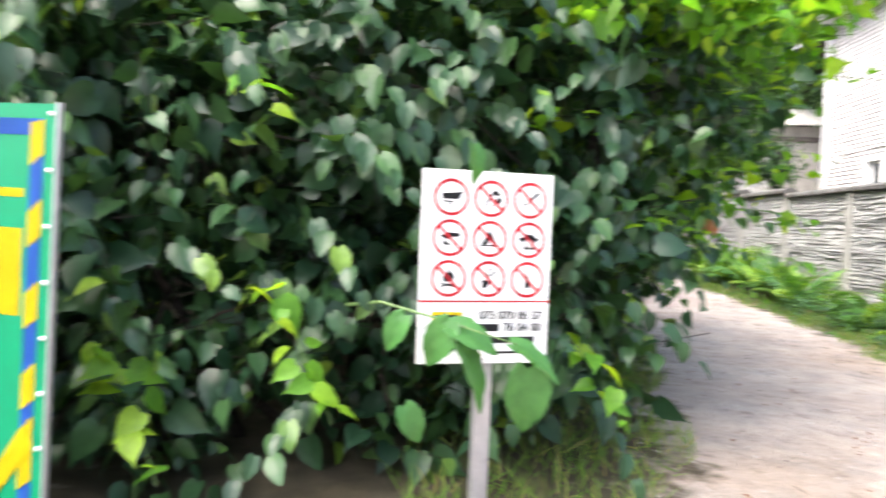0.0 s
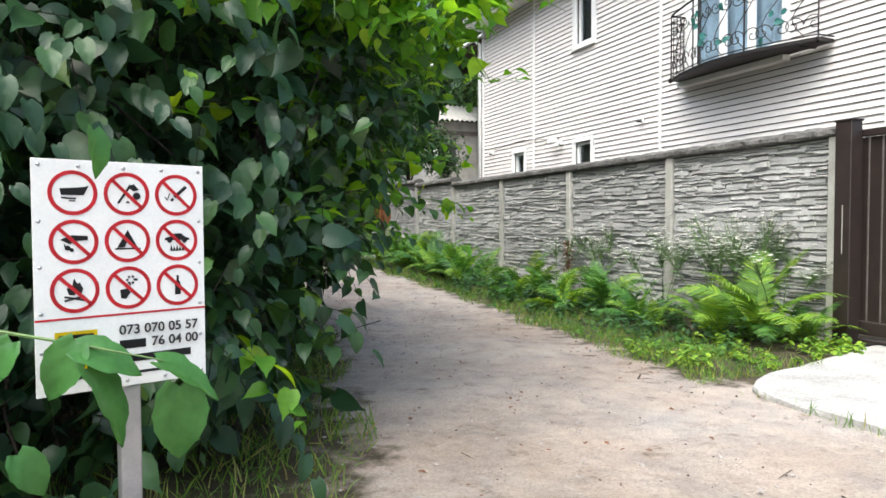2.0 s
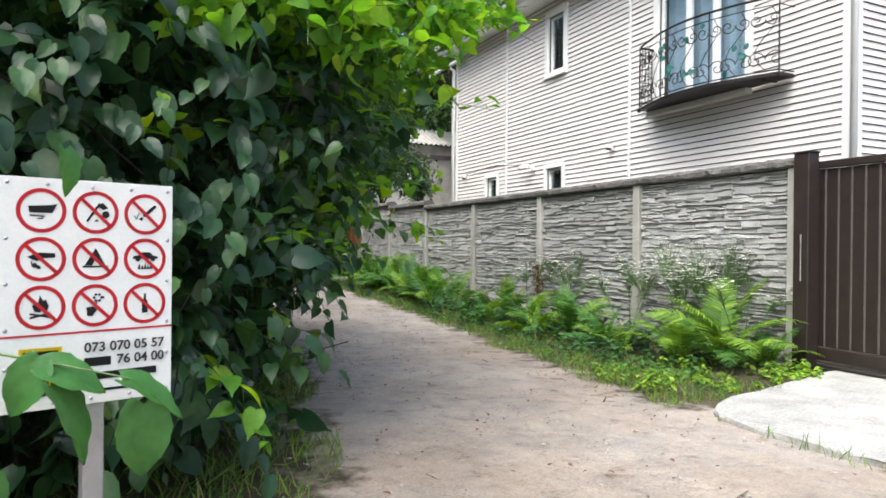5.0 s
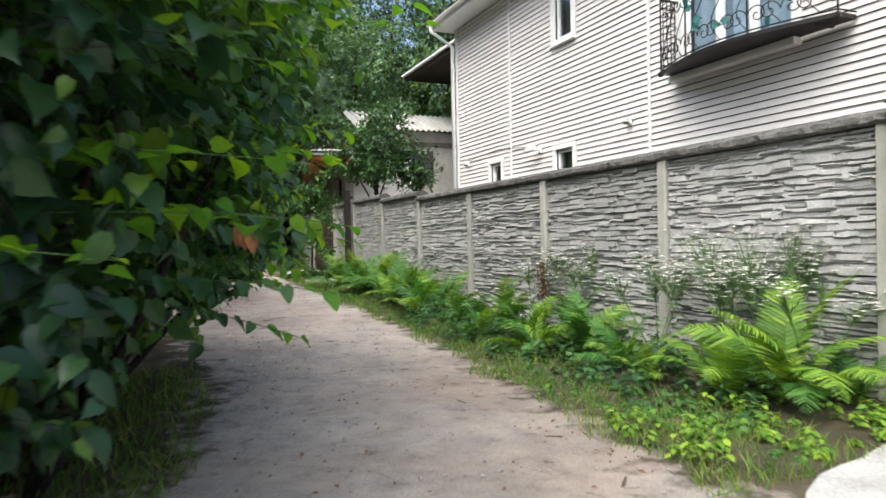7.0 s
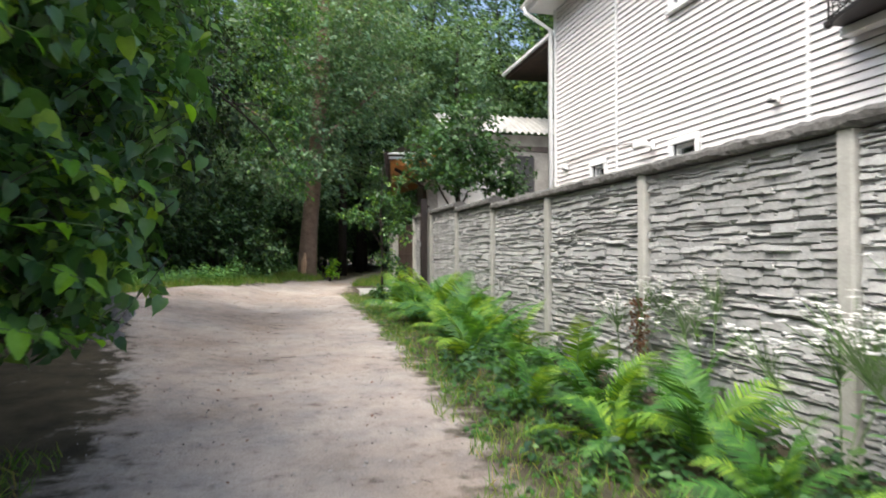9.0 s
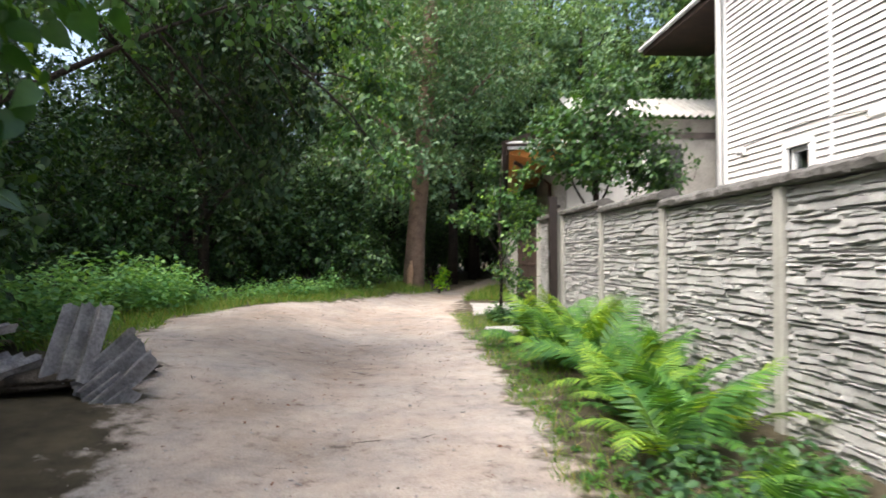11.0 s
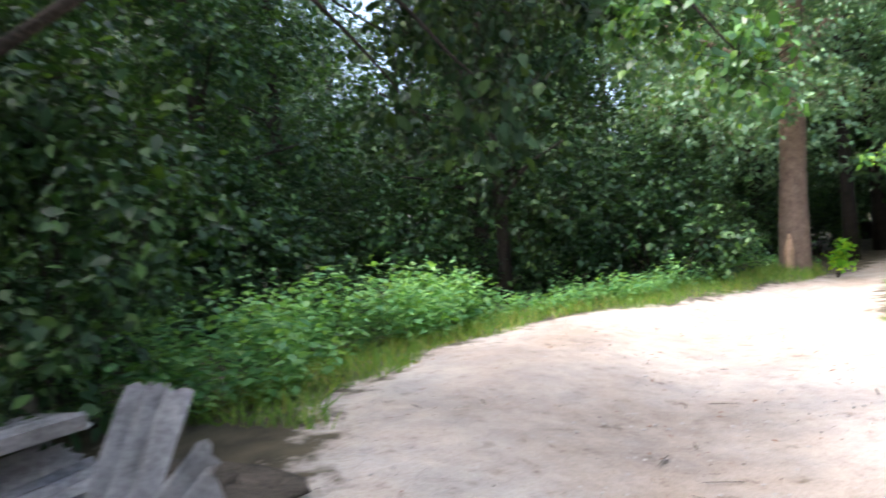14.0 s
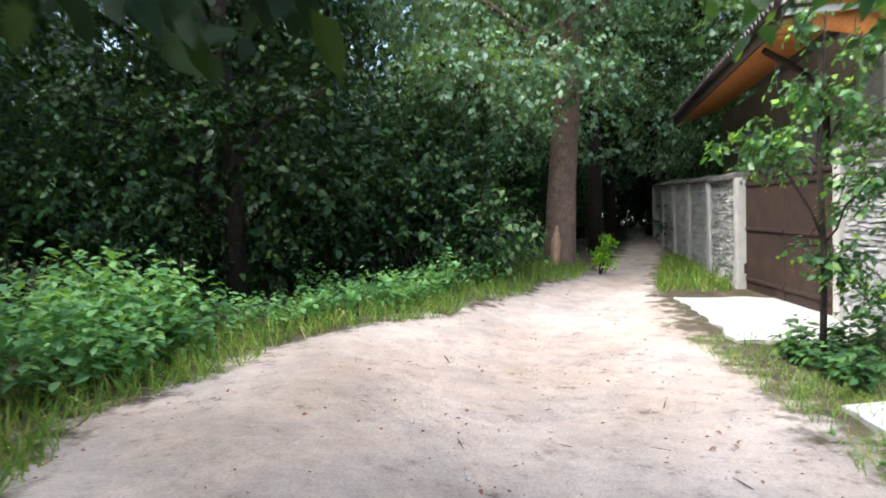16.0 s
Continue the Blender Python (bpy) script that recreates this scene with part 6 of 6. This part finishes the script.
shrub("yellow_bush", "bright yellow-green bush at the foot of the big trunk", 4.72, 24.7, [((0.12, 0, 0.32), (0.24, 0.24, 0.28)), ((0.18, 0.05, 0.55), (0.16, 0.16, 0.2))], 34, 0.10, M_YOUNG, 51)

# ---- woods: four kinds of tree, repeated ----
KINDS = []
for k in range(5):
    rr = random.Random(60 + k)
    h = (11, 13, 9.5, 12, 9.5)[k]
    trunk = [(0, 0, -0.4, 0.20), (0.05, 0.0, 1.0, 0.16), (rr.uniform(-0.2, 0.2), rr.uniform(-0.2, 0.2), h * 0.4, 0.13), (rr.uniform(-0.3, 0.3), rr.uniform(-0.3, 0.3), h * 0.75, 0.08), (0, 0, h, 0.02)]
    blobs, limbs = [], []
    for j in range(13):
        f = j / 12
        a = j * 2.4 + rr.uniform(-0.4, 0.4)
        z = h * (0.20 + 0.75 * f)
        d = (2.0 if k != 2 else 1.6) * (1 - 0.65 * abs(f - 0.35)) * rr.uniform(0.5, 1.1)
        c = (d * math.cos(a), d * math.sin(a), z)
        blobs.append((c, (rr.uniform(1.0, 1.6), rr.uniform(1.0, 1.6), rr.uniform(0.7, 1.1))))
        if j % 2 == 0:
            limbs.append(((0, 0, z * 0.8), c, 0.06))
    # Three kinds carry the shade of the woods in their leaf colour.
    KINDS.append(build_tree("woods_tree", "tall leafy tree in the dense dark woods", (-6 - 4 * k, 22 + 3 * k, 0.6), trunk, limbs, blobs, 11.5, 0.125, (M_WOODS_SHADE, M_WOODS_SHADE, M_WOODS, M_WOODS_SHADE, M_HAZY)[k], SMALL, 60 + k, low=0.45, sides=7))
for t in KINDS:
    tagged(t, group="trees of the woods")

SHRUBS = []
for k in range(3):
    rr = random.Random(80 + k)
    bl = [((rr.uniform(-0.9, 0.9), rr.uniform(-0.9, 0.9), rr.uniform(0.5, 2.6)), (rr.uniform(0.7, 1.1), rr.uniform(0.7, 1.1), rr.uniform(0.6, 0.9))) for _ in range(9)]
    # Two of the shrubs get the green with shade mixed in.
    SHRUBS.append(tagged(shrub("woods_shrub", "dark green shrub under the trees", -3.5 - 2.5 * k, 17.5 + k, bl, 15, 0.095, (M_WOODS_SHADE, M_WOODS_SHADE, M_WOODS)[k], 80 + k, low=0.4), group="shrubs of the woods"))

rw = random.Random(7)


def plant(kinds, spots, spread, smin, smax):
    for x, y in spots:
        x, y = x + rw.uniform(-spread, spread), y + rw.uniform(-spread, spread)
        s = rw.uniform(smin, smax)
        ob = kinds[rw.randrange(len(kinds))]
        c = copy_thing(ob, pose(x, y, ground_z(x, y), 0, 0, rw.uniform(0, 360)))
        c.matrix_basis = c.matrix_basis @ Matrix.Diagonal((s, s, s * rw.uniform(0.9, 1.1), 1))


# first rows of trees along the bay and the trail, then the depth of the woods
plant(KINDS[:4], [(-4.2, 14.6), (-4.2, 17.2), (-1.0, 22.4), (-1.2, 24.4), (-6.8, 13.0), (-7.0, 18.5), (-1.8, 26.5), (-8.5, 11), (-9.5, 15.5), (-8.5, 20), (-3.0, 28.5), (3.5, 33)], 0.6, 0.85, 1.15)
plant(KINDS[:4], [(x * 4.6 + (y % 2) * 2.1 - 26, 31 + y * 4.6) for y in range(4) for x in range(13) if not (5 < x * 4.6 + (y % 2) * 2.1 - 26 < 12 and y < 1) and abs(x * 4.6 + (y % 2) * 2.1 - 26 + 0.6 * y - 0.5) > 2.0 and abs(x * 4.6 + (y % 2) * 2.1 - 26 + 7.6 + 2.3 * y) > 2.0], 1.2, 1.0, 1.5)
plant(KINDS[:4], [(-14 - (k % 3) * 4.5, 2 + k * 2.6) for k in range(11)] + [(-3.4, 6.2), (-5.5, 7.5), (-3.5, 9.8), (-8, 6), (-6, 3.5), (-10, 2)], 1.0, 0.9, 1.3)
# far trees, with haze in their leaf colour
plant([KINDS[4]], [(9.4, 33), (11, 30.5), (15, 28.5), (19, 27), (20, 21), (21, 15), (12.5, 35), (8.6, 36.5), (3.4, 30.5), (5.5, 36)], 0.6, 1.1, 1.5)
plant(SHRUBS, [(9.5, 41), (11, 44), (8.2, 44), (-8, 38), (-5, 36), (-10, 34), (0, 38), (3, 40)], 0.4, 1.8, 2.4)
plant(SHRUBS, [(-3.8, 15.4), (-3.2, 18.0), (-1.8, 20.4), (0.2, 21.6), (1.6, 22.3), (1.9, 23.2), (-5.6, 17), (-3.5, 21), (0.4, 23.6), (2.2, 25.2), (2.8, 27.5), (-4, 12.6), (-3.6, 10.6), (-2.4, 9.0), (-6, 12), (4.4, 30.5), (8.9, 31.5), (9.2, 29.6), (5.2, 34), (3, 31), (-1.6, 13.4), (-2.2, 11.6), (-1.5, 9.9)], 0.35, 0.8, 1.2)

# the woods close in low all around, far off
plant(SHRUBS, [(-30 + 4.0 * k, 46 + 3 * math.sin(k)) for k in range(16)] + [(-30 + 3 * math.sin(k * 2), 4 + 3.4 * k) for k in range(12)] + [(-17 + 2 * math.sin(k * 3), 8 + 3.2 * k) for k in range(10)], 0.8, 1.9, 2.6)
plant(KINDS[:4], [(-34 + 3 * math.sin(k * 2), 3 + 4.2 * k) for k in range(10)], 1.0, 1.2, 1.5)


# ---- heap of broken corrugated sheets ----
def broken_sheet(m, w, l, seed, label):
    rng = random.Random(seed)
    ob = part("broken_sheet", corrugated(w, l, 0.045, 0.165, 0.010, 10, rng.uniform(-0.03, 0.06), rng, 0.045), M_SLATE)
    ob.matrix_world = m
    return tagged(ob, label, "sheet", "broken roofing sheets")


GREY = "broken grey corrugated roofing sheet on the heap"


def sheet_between(o, along, across, w, l, seed, label):
    """A sheet from corner o: its width runs across the waves, its length along them."""
    y = Vector(along).normalized()
    x = (Vector(across) - y * Vector(across).dot(y)).normalized()
    z = x.cross(y)
    broken_sheet(Matrix(((x.x, y.x, z.x, o[0]), (x.y, y.y, z.y, o[1]), (x.z, y.z, z.z, o[2]), (0, 0, 0, 1))), w, l, seed, label)


# one stands up on the heap, two slide off towards the lane, the rest lie flat beneath
sheet_between((0.87, 11.83, 0.44), (0.07, 0.28, 0.64), (0.69, -0.16, -0.10), 0.40, 0.70, 1, "upright broken corrugated sheet leaning on the heap")
sheet_between((1.08, 11.83, 0.43), (0.48, 0.18, 0.40), (0.70, -0.23, -0.11), 0.42, 0.65, 2, GREY)
sheet_between((1.13, 11.79, 0.37), (0.48, 0.18, 0.40), (0.70, -0.23, -0.11), 0.44, 0.40, 3, GREY)
sheet_between((-0.85, 12.15, 0.66), (0.30, 0.8, 0.10), (0.9, -0.25, 0.12), 1.30, 0.55, 4, GREY)
sheet_between((-0.45, 11.95, 0.52), (0.3, 0.9, 0.10), (0.95, 0.02, 0.02), 1.15, 0.6, 5, GREY)
bm = bmesh.new()
bmesh.ops.create_icosphere(bm, subdivisions=4, radius=1.0)
for v in bm.verts:
    n = noise.noise(v.co * 2.3) * 0.25 + noise.noise(v.co * 7) * 0.09
    v.co = Vector((v.co.x * 1.05 * (1 + n), v.co.y * 0.55 * (1 + n), v.co.z * 0.11 * (1 + n)))
heap = part("rubble_heap", bm, rough_stuff("dark_rubble", [(0.3, (0.035, 0.028, 0.022)), (0.7, (0.085, 0.07, 0.056))], 0.4, 4, 0.95, 30, 1.0, 0.03), smooth=True)
heap.matrix_world = pose(0.45, 12.2, 0.44, 0, 0, 8)
tagged(heap, "low dark heap of earth and broken roofing", "heap")

# ---- litter on the lane: twigs, pebbles, dry leaves ----
rl = np.random.default_rng(77)


def litter(name, label, n, region, size, mat, shape=SMALL):
    at = scatter_plan(rl, n, region, lambda x, y: left_edge(y) - 0.2 < x < right_edge(y) + 0.1)
    at[:, 2] += 0.004
    al = rl.normal(size=at.shape)
    al[:, 2] *= 0.08
    me = scatter(name, shape, at, al, np.tile([0, 0, 1.0], (len(at), 1)) + rl.normal(size=at.shape) * 0.2, size * rl.uniform(0.4, 1.4, len(at)), mat)
    tagged(link(name, me, None), label, "litter", kind="stuff")


litter("dry_leaves", "scattered dry brown leaf scraps on the dirt", 900, (0.5, 5.0, 1.0, 24), 0.035, M_DRY)
litter("dry_twigs", "short dry twigs lying on the dirt", 70, (1.0, 5.0, 1.0, 24), 0.16, M_STICK, leaf_shape([(0.0, 0.03, 0), (0.5, 0.035, 0), (1.0, 0.015, 0)], 0.02, 0.6))


def stones(name, label, n, region, size, mat):
    at = scatter_plan(rl, n, region, lambda x, y: left_edge(y) - 0.3 < x < right_edge(y) + 0.15)
    bm = bmesh.new()
    bmesh.ops.create_icosphere(bm, subdivisions=1, radius=1.0)
    tv = np.array([v.co[:] for v in bm.verts])
    tf = np.array([[v.index for v in f.verts] for f in bm.faces])
    bm.free()
    s = size * rl.uniform(0.3, 1.3, len(at))
    sc = s[:, None, None] * rl.uniform(0.6, 1.2, (len(at), 1, 3)) * np.array([1, 1, 0.55])
    v = (at[:, None, :] + tv[None] * sc * (1 + rl.normal(size=(len(at), len(tv), 1)) * 0.12)).reshape(-1, 3)
    f = (tf[None] + (np.arange(len(at)) * len(tv))[:, None, None]).reshape(-1, 3)
    me = bpy.data.meshes.new(name)
    me.from_pydata(v.tolist(), [], f.tolist())
    tagged(link(name, me, mat), label, "pebbles", kind="stuff")


stones("pebbles", "small grey pebbles and crumbs along the lane", 2800, (0.5, 5.2, 1.0, 24), 0.013, M_STONE)
stones("dark_crumbs", "dark crumbs of soil on the dirt lane", 1100, (0.5, 5.0, 1.0, 20), 0.008, M_STICK)


# ---- lap siding of the cream house, board by board ----
def board_mesh():
    v = [(x, y, z) for y in (0, 1) for x, z in ((0.0, 0.006), (-0.029, 0.0), (-0.029, 0.004), (-0.006, 0.0925), (0.0, 0.0925))]
    q = [(0 + k, (k + 1) % 5, 5 + (k + 1) % 5, 5 + k) for k in range(5)]
    me = bpy.data.meshes.new("siding_board")
    me.from_pydata(v, [], q + [(4, 3, 2, 1, 0), (5, 6, 7, 8, 9)])
    me.materials.append(M_SIDING)
    return me


BOARD = board_mesh()
holes = [(w[0] - 0.12, w[1] + 0.12, w[2] - 0.11, w[3] + 0.12) for w in WINDOWS]
rows = 47
for r in range(rows):
    z = 1.95 + r * 0.1012
    for lo, hi in ((HY0 + 0.126, 9.999), (10.051, 14.599), (14.651, HY1 - 0.081)):
        spans = [(lo, hi)]
        for h in holes:
            if h[2] < z + 0.05 < h[3]:
                spans = [p for s in spans for p in ((s[0], min(s[1], h[0])), (max(s[0], h[1]), s[1])) if p[1] - p[0] > 0.02]
        for a, b in spans:
            ob = link("siding_board", BOARD, None, HOUSE)
            ob.location, ob.scale = (HX + 0.019, a, z), (1, b - a, 1)
    ob = link("siding_board", BOARD, None, HOUSE)
    ob.matrix_local = pose(HX + 8.151, HY0 - 0.001, z, 0, 0, 90) @ Matrix.Diagonal((1, 8.0, 1, 1))
